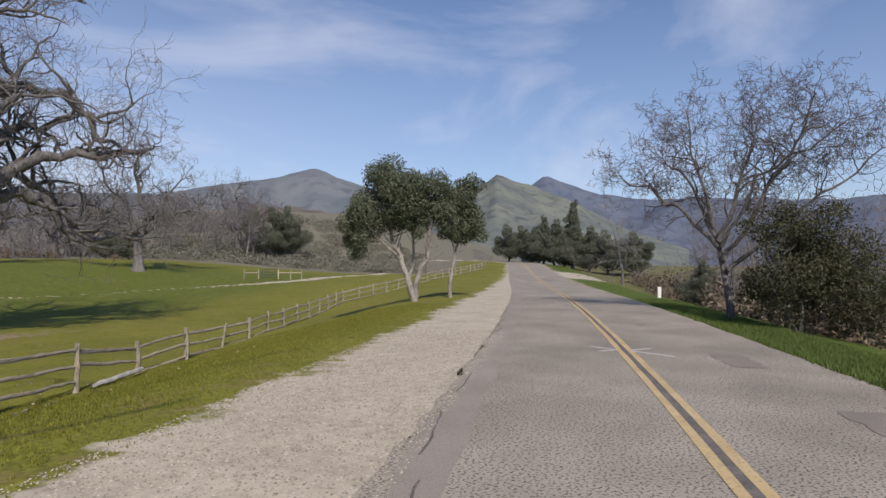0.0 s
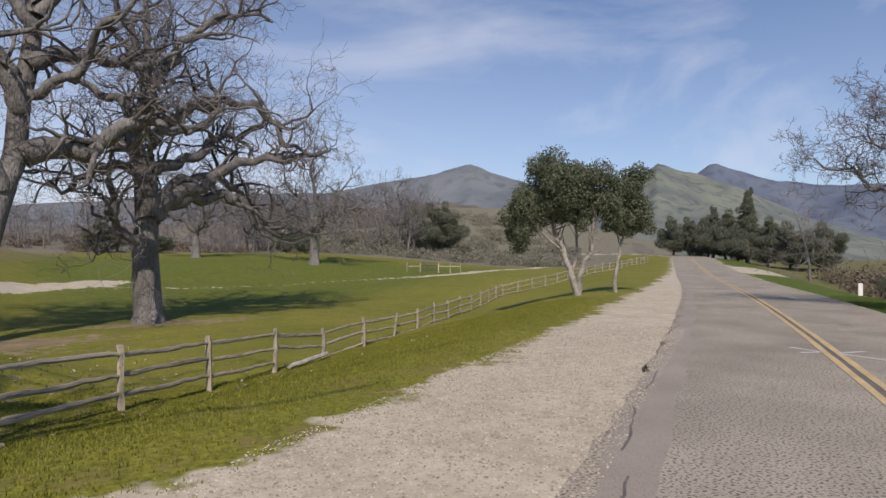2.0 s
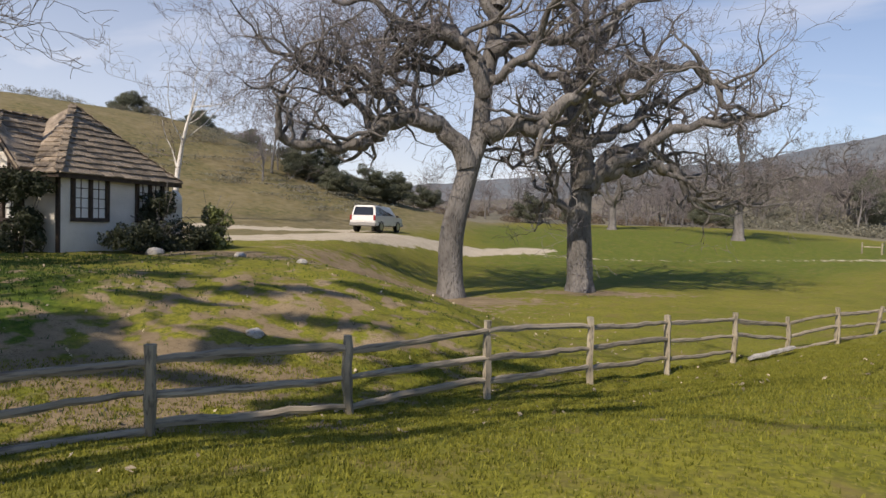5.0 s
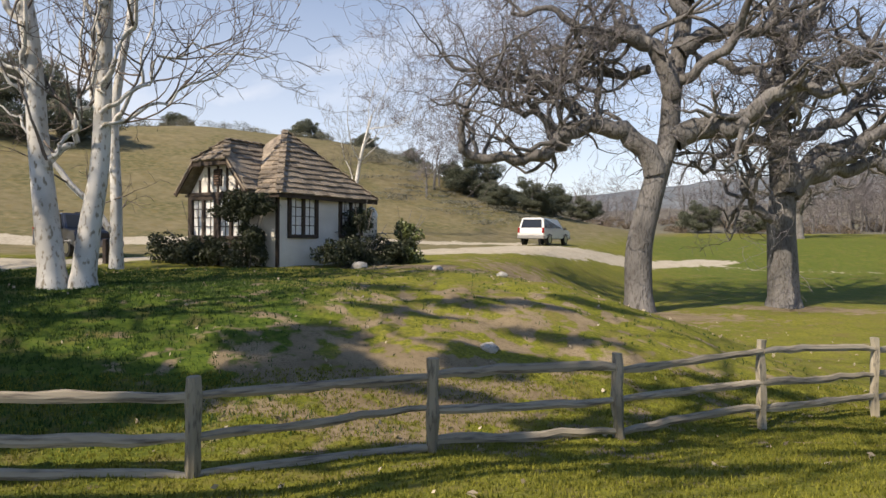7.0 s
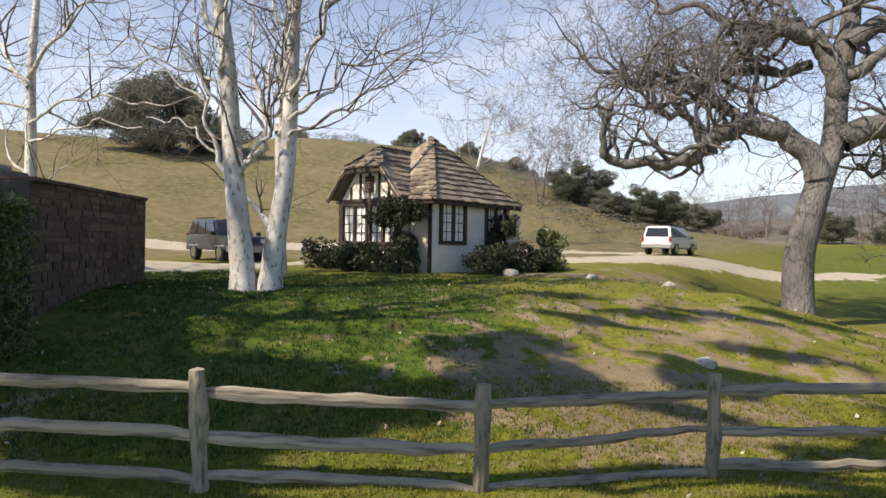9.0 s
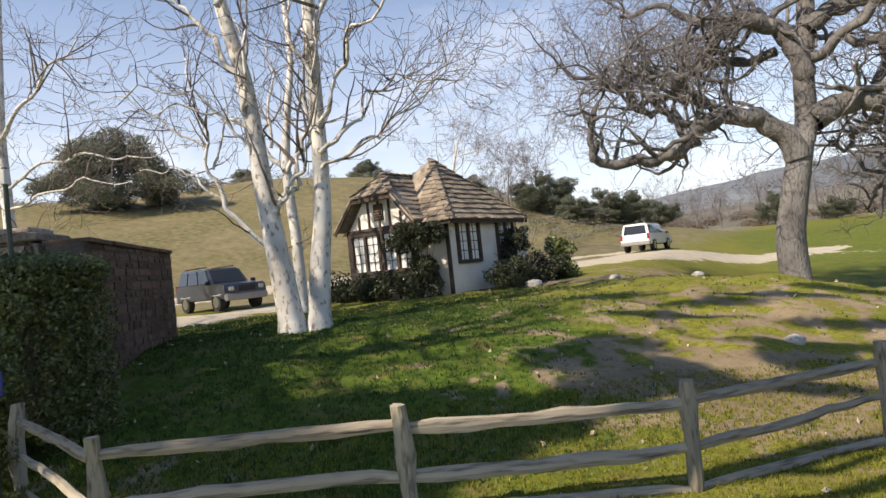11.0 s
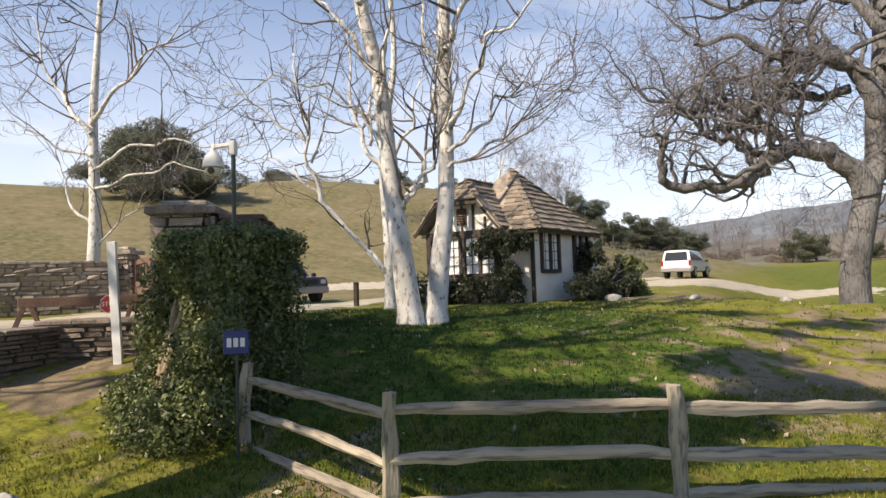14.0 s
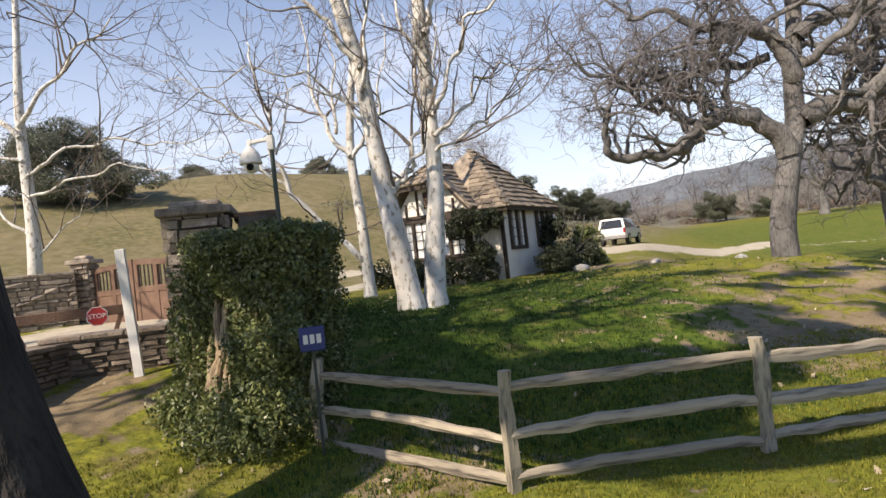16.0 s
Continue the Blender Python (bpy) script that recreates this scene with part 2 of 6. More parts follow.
def box(bm, cx, cy, cz, sx, sy, sz, bevel=0.0, turn=None, seg=1):
    """Adds a box of full sizes sx, sy, sz to bm, bevelled, then turned by a matrix."""
    r = bmesh.ops.create_cube(bm, size=1.0)
    vs = r["verts"]
    for v in vs:
        v.co = Vector((v.co.x * sx, v.co.y * sy, v.co.z * sz))
    if bevel:
        es = list({e for v in vs for e in v.link_edges})
        br = bmesh.ops.bevel(bm, geom=es, offset=bevel, segments=seg, affect="EDGES", profile=0.5)
        vs = list({v for f in br["faces"] for v in f.verts} | {v for v in vs if v.is_valid})
    mt = Matrix.Translation((cx, cy, cz)) @ (turn if turn is not None else Matrix())
    for v in vs:
        v.co = mt @ v.co
    return bm


def a_box(cx, cy, cz, sx, sy, sz, bevel=0.0, turn=None):
    return box(bmesh.new(), cx, cy, cz, sx, sy, sz, bevel, turn)


def cyl(bm, cx, cy, cz, r, h, seg=16, turn=None, r2=None):
    res = bmesh.ops.create_cone(bm, cap_ends=True, segments=seg, radius1=r, radius2=r if r2 is None else r2, depth=h)
    mt = Matrix.Translation((cx, cy, cz)) @ (turn if turn is not None else Matrix())
    for v in res["verts"]:
        v.co = mt @ v.co
    return bm


def rot(axis, deg):
    return Matrix.Rotation(radians(deg), 4, axis)


# ---- the lie of the land ----
UX, UY = 0.879, 0.477          # along the road
NX, NY = -0.477, 0.879         # across it, towards the lawn


def sm(v, a, b):
    t = np.clip((np.asarray(v, float) - a) / (b - a), 0, 1)
    return t * t * (3 - 2 * t)


def along(x, y):
    return UX * x + UY * y


def across(x, y):
    return NX * x + NY * y


def road_z(a):
    return -0.75 - 0.4 * sm(5 - a, 0, 9) + 2.5 * sm(a, 45, 150)


def bend(a):
    """How far the road has swung to its left at the distance a."""
    return 0.0009 * np.clip(a - 5, 0, 52) ** 2 + 0.08 * np.clip(a - 57, 0, 400) + 0.01 * np.clip(a - 112, 0, 400) ** 2


def ground_z(x, y):
    x, y = np.asarray(x, float), np.asarray(y, float)
    a, s = along(x, y), across(x, y)
    rz = road_z(a)
    s2 = s - bend(np.minimum(a, 160))
    floor = -1.45 - 0.85 * sm(a, 0, 18) + 2.1 * sm(s, 24, 58) + 1.7 * sm(a, 36, 80)
    z = rz + (floor - rz) * sm(s2, 0.6, 5.8 + 0.12 * np.clip(a, 0, 30))
    plat = np.clip(-0.25 + 0.019 * (s - 18), -0.42, 0.5) + 0.15 * sm(-x, 10.0, 14.0) * (1 - sm(y, 14, 19)) - 0.2 * sm(-x, 11, 15) * sm(y, 16, 20)
    z = z + (plat - z) * sm(s, 5.0, 12.5) * (1 - sm(a - 0.75 * np.clip(s - 20, 0, 60), 8.5, 17))
    z = z - 0.25 * sm(-s2, 8.4, 9.2) - 1.2 * sm(-s2, 10.0, 18.0)
    d, e = -0.766 * (x - 1) + 0.643 * (y - 1), 0.643 * (x - 1) + 0.766 * (y - 1)
    z = z + 13.0 * sm(d, 30, 85) * (0.92 + 0.19 * sm(e, 4, 26)) * (1 - 0.88 * sm(e, 40, 82)) * sm(s, 15, 40)
    far = np.hypot(x, y)
    az = np.degrees(np.arctan2(x - 4, y))
    z = z + (5.0 + 14.5 * sm(az, 17, 30)) * sm(far, 98, 260) * sm(s, 26, 75)
    z = z + 0.35 * np.exp(-((x - 4.6) ** 2 + (y - 22.0) ** 2) / 1.2)
    w = sm(s2, 0.8, 3.0)
    z = z + w * (0.035 * np.sin(1.7 * x + 0.6 * y) * np.sin(1.3 * y - 0.4 * x + 1.0) + 0.02 * np.sin(4.1 * x - 2.0 * y) * np.sin(3.3 * y + 1.1 * x))
    dd = np.exp(-(((x - 1.5) / 5.5) ** 2 + ((y - 13.0) / 5.0) ** 2)) * sm(s, 6.5, 9)
    z = z + dd * (0.035 * np.sin(1.1 * x + 2.3 * y + 0.8 * np.sin(0.9 * x)) + 0.025 * np.sin(2.9 * x - 1.9 * y + np.sin(2.3 * y)) + 0.03 * np.sin(5.3 * y + 2.2 * x + 1.2 * np.sin(3.1 * x)))
    return z


def gz(x, y):
    return float(ground_z(x, y))


def way_distance(x, y, pts):
    best = np.full(np.shape(x), 1e9)
    for (x0, y0), (x1, y1) in zip(pts, pts[1:]):
        dx, dy = x1 - x0, y1 - y0
        t = np.clip(((x - x0) * dx + (y - y0) * dy) / (dx * dx + dy * dy), 0, 1)
        best = np.minimum(best, np.hypot(x - x0 - t * dx, y - y0 - t * dy))
    return best


DRIVE = [(-25, -4), (-18, 2), (-14.8, 6), (-13.8, 10), (-13.5, 15), (-13.2, 21), (-9, 26.5), (-3, 31), (1, 40), (8, 50), (14, 55)]
HILL_TRACK = [(-45, 20), (-24, 27), (-18, 34), (-8, 41), (0, 46)]
TRAIL = [(8, 50), (22, 52), (39, 52.5), (50, 53.5), (70, 62), (89, 78), (125, 98)]


def build_ground():
    k = np.linspace(-1, 1, 331)
    span = np.sinh(k * 7.2) / np.sinh(7.2) * 2600
    gx, gy = np.meshgrid(4 + span, 12 + span, indexing="ij")
    # nearly even fine steps near the walk
    z = ground_z(gx, gy)
    # sink a little under the paved road so that the road sheet lies on top
    s2 = across(gx, gy) - bend(np.minimum(along(gx, gy), 160))
    z = z - 0.06 * sm(s2, -8.6, -8.0) * (1 - sm(s2, -3.2, -2.7))
    n = len(k)
    verts = np.stack([gx, gy, z], -1).reshape(-1, 3)
    i, j = np.meshgrid(np.arange(n - 1), np.arange(n - 1), indexing="ij")
    q = (i * n + j).ravel()
    faces = np.stack([q, q + n, q + n + 1, q + 1], -1)
    me = bpy.data.meshes.new("ground")
    me.vertices.add(len(verts))
    me.vertices.foreach_set("co", verts.ravel())
    me.loops.add(faces.size)
    me.loops.foreach_set("vertex_index", faces.ravel())
    me.polygons.add(len(faces))
    me.polygons.foreach_set("loop_start", np.arange(len(faces)) * 4)
    me.polygons.foreach_set("use_smooth", np.ones(len(faces), bool))
    me.update(calc_edges=True)
    x, y = gx.ravel(), gy.ravel()
    a, s = along(x, y), across(x, y)
    s2 = s - bend(np.minimum(a, 160))
    wob = 0.35 * np.sin(0.9 * a) + 0.25 * np.sin(2.3 * a + 1) + 0.15 * np.sin(5.1 * a)
    gravel = 1 - sm(s2 + 0.4 * wob + 2.0 * sm(a, 25, 85), -1.1 + 0.4 * (1 - sm(a, 6, 14)), 0.5 + 0.4 * (1 - sm(a, 6, 14)))
    gravel = np.maximum(gravel * sm(s2, -9.2, -8.2), np.exp(-(((a - 80) / 9) ** 4 + ((s2 + 10.5) / 3.2) ** 4)))
    drive = np.maximum(1 - sm(way_distance(x, y, DRIVE[:-2]), 1.9, 3.1), 1 - sm(way_distance(x, y, DRIVE[-3:]), 1.0, 2.1))
    trail = np.maximum((0.45 + 0.55 * sm(x, 36, 50)) * (1 - sm(way_distance(x, y, TRAIL), 0.5, 1.3)), 1 - sm(way_distance(x, y, HILL_TRACK), 0.9, 1.8))
    dirt = np.maximum(0.92 * np.exp(-(((x - 0.9) / 3.0) ** 2 + ((y - 9.0) / 2.1) ** 2)), 0.54 * np.exp(-(((x - 1.8) / 5.2) ** 2 + ((y - 12.2) / 3.4) ** 2)))
    dirt = np.maximum(dirt, 1.2 * np.exp(-(((x - 3.4) / 4.2) ** 2 + ((y - 24.8) / 3.2) ** 2)))
    dirt = np.maximum(dirt, 0.9 * np.exp(-(((x - 13.5) / 4.0) ** 2 + ((y - 30.5) / 1.3) ** 2)))
    dirt = np.maximum(dirt, 0.9 * np.exp(-(((x + 1.5) / 3.5) ** 2 + ((y - 19.5) / 1.8) ** 2)))
    dirt = np.maximum(dirt, 0.85 * np.exp(-(((x + 9.8) / 1.3) ** 2 + ((y - 5.6) / 1.5) ** 2)))
    dirt = np.maximum(dirt, 0.7 * np.exp(-(((x + 5.4) / 1.0) ** 2 + ((y - 5.2) / 0.8) ** 2)))
    for ex, ey, rx, ry, am in ((5.6, 26.2, 4.6, 1.7, 1.1), (12.4, 30.4, 3.6, 1.2, 1.0), (4.6, 22.0, 0.9, 0.8, 1.3), (-5.2, 4.3, 1.3, 0.5, 0.8)):
        dirt = np.maximum(dirt, am * np.exp(-(((x - ex) / rx) ** 2 + ((y - ey) / ry) ** 2)))
    dry = np.clip(sm(z.ravel(), 1.2, 4.5) + sm(np.hypot(x, y), 95, 140), 0, 1) * sm(s, 20, 40)
    dry = np.maximum(dry, sm(np.hypot(x, y), 200, 320))
    dry = np.maximum(dry, 0.6 * sm(-s2, 11, 15))
    dry = np.maximum(dry, 0.8 * sm(s, 24, 32) * (1 - sm(x - 0.3 * (y - 30), -8, 4)))
    lush = 1.75 * np.exp(-(((x + 4.7) / 4.0) ** 2 + ((y - 9.0) / 4.2) ** 2)) + 0.55 * sm(s, 16, 26) * sm(x, 4, 12) * (1 - sm(np.hypot(x, y), 75, 110)) + 0.8 * sm(-s2, 8.2, 8.8)
    for key, val in (("gravel", np.maximum(gravel, np.maximum(drive, trail))), ("dirt", dirt), ("dry", dry), ("lush", np.clip(lush, 0, 1)), ("brush", sm(np.hypot(x, y), 92, 108) * sm(s, 12, 20) * sm(along(x, y) + 0.5 * x, 35, 60))):
        at = me.attributes.new(key, "FLOAT", "POINT")
        at.data.foreach_set("value", np.clip(val, 0, 1).astype(np.float32))
    me.materials.append(ground_material())
    return tagged(new("ground", me), "mossy green grass bank with gravel shoulder and bare dirt", "ground", kind="structure")


def ground_material():
    m = bpy.data.materials.new("grass_and_gravel")
    m.use_nodes = True
    n, l = m.node_tree.nodes, m.node_tree.links
    b = n["Principled BSDF"]
    b.inputs["Roughness"].default_value = 0.95
    b.inputs["Specular IOR Level"].default_value = 0.2
    tc = n.new("ShaderNodeTexCoord")

    def noise_of(scale, detail=6.0):
        q = n.new("ShaderNodeTexNoise")
        q.inputs["Scale"].default_value, q.inputs["Detail"].default_value = scale, detail
        l.new(tc.outputs["Object"], q.inputs["Vector"])
        return q.outputs["Fac"]

    def ramp(src, p0, p1, c0, c1):
        q = n.new("ShaderNodeValToRGB")
        q.color_ramp.elements[0].position, q.color_ramp.elements[1].position = p0, p1
        q.color_ramp.elements[0].color, q.color_ramp.elements[1].color = (*c0, 1), (*c1, 1)
        l.new(src, q.inputs["Fac"])
        return q.outputs["Color"]

    def mix(f, a_, b_):
        q = n.new("ShaderNodeMix")
        q.data_type = "RGBA"
        l.new(f, q.inputs["Factor"])
        l.new(a_, q.inputs["A"])
        l.new(b_, q.inputs["B"])
        return q.outputs["Result"]

    def mask(key, src, amount, lo=0.42, hi=0.58):
        at = n.new("ShaderNodeAttribute")
        at.attribute_name = key
        s_ = n.new("ShaderNodeMath")
        s_.operation = "SUBTRACT"
        l.new(src, s_.inputs[0])
        s_.inputs[1].default_value = 0.5
        w_ = n.new("ShaderNodeMath")
        w_.operation = "MULTIPLY_ADD"
        l.new(s_.outputs[0], w_.inputs[0])
        w_.inputs[1].default_value = amount
        l.new(at.outputs["Fac"], w_.inputs[2])
        r_ = n.new("ShaderNodeMapRange")
        l.new(w_.outputs[0], r_.inputs["Value"])
        r_.inputs["From Min"].default_value, r_.inputs["From Max"].default_value = lo, hi
        return r_.outputs["Result"]

    big, mid, small, tiny, patch = noise_of(0.16), noise_of(1.1), noise_of(7.0), noise_of(38.0, 4.0), noise_of(2.2, 10.0)
    grass = mix(ramp(small, 0.35, 0.7, (0, 0, 0), (1, 1, 1)), ramp(mid, 0.3, 0.7, (0.115, 0.125, 0.013), (0.20, 0.195, 0.028)), ramp(big, 0.35, 0.65, (0.13, 0.155, 0.010), (0.25, 0.24, 0.03)))
    tuft = noise_of(15.0, 3.0)
    grass = mix(ramp(tuft, 0.42, 0.66, (0, 0, 0), (0.8, 0.8, 0.8)), grass, ramp(mid, 0.3, 0.7, (0.065, 0.075, 0.012), (0.10, 0.10, 0.02)))
    grass = mix(ramp(noise_of(26.0, 3.0), 0.6, 0.72, (0, 0, 0), (0.7, 0.7, 0.7)), grass, ramp(mid, 0.3, 0.7, (0.36, 0.32, 0.12), (0.30, 0.26, 0.09)))
    lush = ramp(small, 0.3, 0.75, (0.036, 0.074, 0.008), (0.115, 0.155, 0.017))
    dry = mix(ramp(big, 0.4, 0.6, (0, 0, 0), (1, 1, 1)), ramp(mid, 0.3, 0.7, (0.135, 0.117, 0.06), (0.225, 0.19, 0.107)), ramp(patch, 0.35, 0.65, (0.09, 0.09, 0.038), (0.19, 0.165, 0.083)))
    dirt = mix(ramp(tiny, 0.45, 0.65, (0, 0, 0), (1, 1, 1)), ramp(mid, 0.3, 0.7, (0.155, 0.118, 0.07), (0.29, 0.232, 0.148)), ramp(small, 0.3, 0.7, (0.085, 0.065, 0.038), (0.27, 0.212, 0.13)))
    gravel = mix(ramp(tiny, 0.42, 0.62, (0, 0, 0), (1, 1, 1)), ramp(mid, 0.3, 0.7, (0.365, 0.325, 0.245), (0.505, 0.455, 0.355)), ramp(small, 0.3, 0.7, (0.26, 0.23, 0.177), (0.55, 0.5, 0.405)))
    lush = mix(ramp(tuft, 0.45, 0.66, (0, 0, 0), (0.6, 0.6, 0.6)), lush, ramp(mid, 0.3, 0.7, (0.03, 0.055, 0.006), (0.05, 0.08, 0.01)))
    col = mix(mask("lush", patch, 0.9, 0.2, 0.72), grass, lush)
    col = mix(mask("dry", mid, 0.7, 0.35, 0.75), col, dry)
    brown = ramp(small, 0.3, 0.7, (0.20, 0.15, 0.065), (0.15, 0.125, 0.04))
    col = mix(ramp(noise_of(1.9, 9.0), 0.52, 0.72, (0, 0, 0), (0.75, 0.75, 0.75)), col, brown)
    brush = ramp(mid, 0.3, 0.7, (0.13, 0.128, 0.095), (0.20, 0.185, 0.135))
    col = mix(mask("brush", mid, 0.5, 0.35, 0.7), col, brush)
    col = mix(mask("dirt", patch, 2.4, 0.42, 0.58), col, dirt)
    col = mix(mask("gravel", patch, 1.5, 0.40, 0.60), col, gravel)
    l.new(col, b.inputs["Base Color"])
    bp = n.new("ShaderNodeBump")
    bp.inputs["Strength"].default_value, bp.inputs["Distance"].default_value = 0.45, 0.025
    l.new(tiny, bp.inputs["Height"])
    l.new(bp.outputs["Normal"], b.inputs["Normal"])
    return m


build_ground()


def strip(name, s_lo, s_hi, a_lo, a_hi, lift, mat, step=1.0, ragged=0.0, parent=None):
    """A sheet along the road, from s_lo to s_hi across it."""
    rng = random.Random(name)
    n = max(2, int((a_hi - a_lo) / step))
    verts, faces = [], []
    for i in range(n + 1):
        a = a_lo + (a_hi - a_lo) * i / n
        sh = float(bend(min(a, 160)))
        for k in range(5):
            f = k / 4
            s = s_lo + (s_hi - s_lo) * f + sh
            if k in (0, 4):
                s += rng.uniform(-ragged, ragged)
            verts.append((UX * a + NX * s, UY * a + NY * s, float(road_z(a)) + lift))
    for i in range(n):
        for k in range(4):
            p = i * 5 + k
            faces.append((p, p + 1, p + 6, p + 5))
    ob = part(name, mesh_of(name, verts, faces, mat), mat, parent)
    return ob


road = tagged(strip("road", -8.4, -2.6, -60, 160, 0.0, ASPHALT, 0.5, 0.05), "worn grey asphalt country road with chipped edges", "road", kind="structure")
for k in (-1, 1):
    tagged(strip("lane_line", -5.43 + k * 0.1 - 0.052, -5.43 + k * 0.1 + 0.052, -20, 160, 0.006, YELLOW, 1.0, 0.008), "faded yellow centre line painted on asphalt", "road marking", "centre lines", "structure")
tagged(strip("asphalt_seam", -5.38, -5.48, -20, 160, 0.0035, CRACK, 1.0, 0.01), "dark asphalt between the yellow lines", "road marking", kind="structure")
tagged(strip("asphalt_repair", -3.15, -2.75, -20, 70, 0.004, PATCH, 0.7, 0.08), "smoother grey asphalt repair along the road edge", "road repair", kind="structure")


def ribbon(name, pts, width, mat, label, lift=0.007):
    """A painted or cracked line on the road through points given as (along, across)."""
    verts, faces = [], []
    rng = random.Random(name)
    for i, (p, q) in enumerate(pts):
        p0, p1 = pts[max(0, i - 1)], pts[min(len(pts) - 1, i + 1)]
        d = Vector((p1[0] - p0[0], p1[1] - p0[1], 0)).normalized()
        w = width * rng.uniform(0.7, 1.2) / 2
        for k in (-1, 1):
            pa, ps = p - d.y * w * k, q + d.x * w * k
            verts.append((UX * pa + NX * ps, UY * pa + NY * ps, float(road_z(pa)) + lift))
    faces = [(2 * i, 2 * i + 1, 2 * i + 3, 2 * i + 2) for i in range(len(pts) - 1)]
    return tagged(part(name, mesh_of(name, verts, faces, mat), mat), label, "road marking", kind="structure")


for p0, p1 in (((17.42, -4.7), (17.0, -5.15)), ((16.75, -4.8), (16.98, -5.12)), ((17.0, -5.42), (17.4, -5.85)), ((16.9, -5.42), (16.3, -6.1))):
    ribbon("survey_mark", [p0, p1], 0.09, WHITE_LINE, "faded white survey cross painted across the centre line")
for s_lo, s_hi, a_lo, a_hi in ((-8.05, -7.15, 10.9, 12.3), (-7.5, -6.9, 15.3, 17.0), (-6.75, -6.45, 22.0, 22.8)):
    tagged(strip("tar_patch", s_lo, s_hi, a_lo, a_hi, 0.005, TAR, 0.2, 0.06), "smooth darker tar patch on the asphalt", "road repair", "tar patches", "structure")
crng = random.Random(12)
for start, q in ((3.5, -2.95), (7.2, -2.9), (9.8, -2.85), (12.5, -2.72), (15.5, -2.6), (18.5, -2.5)):
    run = []
    for i in range(crng.randint(8, 16)):
        q += crng.uniform(-0.035, 0.035)
        run.append((start + i * 0.2, q))
    ribbon("edge_crack", run, 0.026, CRACK, "dark crack along the asphalt edge")


# ---- trees ----
class Wood:
    """Collects tubes into one mesh."""

    def __init__(self):
        self.v, self.f = [], []

    def tube(self, pts, radii, sides):
        n0, up = len(self.v), Vector((0.31, 0.17, 0.93))
        for i, p in enumerate(pts):
            d = (pts[min(i + 1, len(pts) - 1)] - pts[max(i - 1, 0)])
            if d.length < 1e-6:
                d = Vector((0, 0, 1))
            d.normalize()
            x = d.cross(up)
            if x.length < 0.05:
                x = d.cross(Vector((1, 0, 0)))
            x.normalize()
            y = d.cross(x)
            for k in range(sides):
                w = 2 * math.pi * k / sides
                self.v.append(p + (x * math.cos(w) + y * math.sin(w)) * radii[i])
        for i in range(len(pts) - 1):
            for k in range(sides):
                p, q = n0 + i * sides + k, n0 + i * sides + (k + 1) % sides
                self.f.append((p, q, q + sides, p + sides))
        if sides > 4:
            self.f.append(tuple(n0 + (len(pts) - 1) * sides + k for k in range(sides)))


def rand_dir(rng):
    while True:
        v = Vector((rng.uniform(-1, 1), rng.uniform(-1, 1), rng.uniform(-1, 1)))
        if 0.05 < v.length < 1:
            return v.normalized()


def smooth_line(pts, per=5):
    """A curve through the points (Catmull-Rom)."""
    out = []
    p = [pts[0]] + list(pts) + [pts[-1]]
    for i in range(1, len(p) - 2):
        for k in range(per):
            t = k / per
            a, b, c, d = p[i - 1], p[i], p[i + 1], p[i + 2]
            out.append(0.5 * ((2 * b) + (c - a) * t + (2 * a - 5 * b + 4 * c - d) * t * t + (3 * b - a - 3 * c + d) * t ** 3))
    out.append(pts[-1])
    return out


def sprout(rng, tips, wood, start, way, length, radius, level, cfg):
    """One branch with its own branches. tips: the mesh of fine twigs."""
    segs = max(3, int(cfg["segs"][level]))
    pts, rad = [start.copy()], [radius]
    d = way.normalized()
    step = length / segs
    for i in range(segs):
        d = (d + rand_dir(rng) * cfg["twist"][level] + Vector((0, 0, cfg["lift"][level]))).normalized()
        if pts[-1].z < cfg.get("floor", -9):
            d.z = abs(d.z) + 0.1
        pts.append(pts[-1] + d * step * rng.uniform(0.75, 1.25))
        rad.append(max(cfg["tip"], radius * (1 - (i + 1) / segs * cfg["taper"])))
    (wood if level < cfg["fine"] else tips).tube(pts, rad, cfg["sides"][level])
    if level + 1 < len(cfg["segs"]):
        n = cfg["kids"][level]
        for k in range(n):
            f = rng.uniform(cfg["from"], 1.0) if k else 1.0
            i = min(segs - 1, int(f * segs))
            side = (pts[i + 1] - pts[i]).normalized()
            out = (side * rng.uniform(0.3, 0.9) + rand_dir(rng) * cfg["spread"][level]).normalized()
            sprout(rng, tips, wood, pts[i + 1], out, length * cfg["short"][level] * rng.uniform(0.6, 1.25), max(cfg["tip"], rad[i + 1] * (rng.uniform(0.45, 0.75) + cfg.get("fat", 0.0)) * (cfg.get("thin", 1.0) if level == 0 else 1.0)), level + 1, cfg)


def finish_tree(name, wood, tips, m, label, category, bark, twig, group="", crown_name="twigs"):
    t = thing(name, m, label, category, group)
    part("trunk", mesh_of("trunk", wood.v, wood.f, bark, True), bark, t)
    if tips.v:
        part("crown", mesh_of(crown_name, tips.v, tips.f, twig, True), twig, t)
    return t


OAK = dict(segs=[6, 8, 6, 5, 3], twist=[0.5, 0.56, 0.6, 0.55, 0.5], lift=[0.08, 0.06, 0.05, 0.04, 0.02], kids=[5, 4, 4, 3], fat=0.14, spread=[0.9, 0.9, 0.9, 0.9],
           short=[0.62, 0.62, 0.6, 0.55], sides=[7, 7, 5, 3, 3], taper=0.7, tip=0.008, fine=3, **{"from": 0.25})


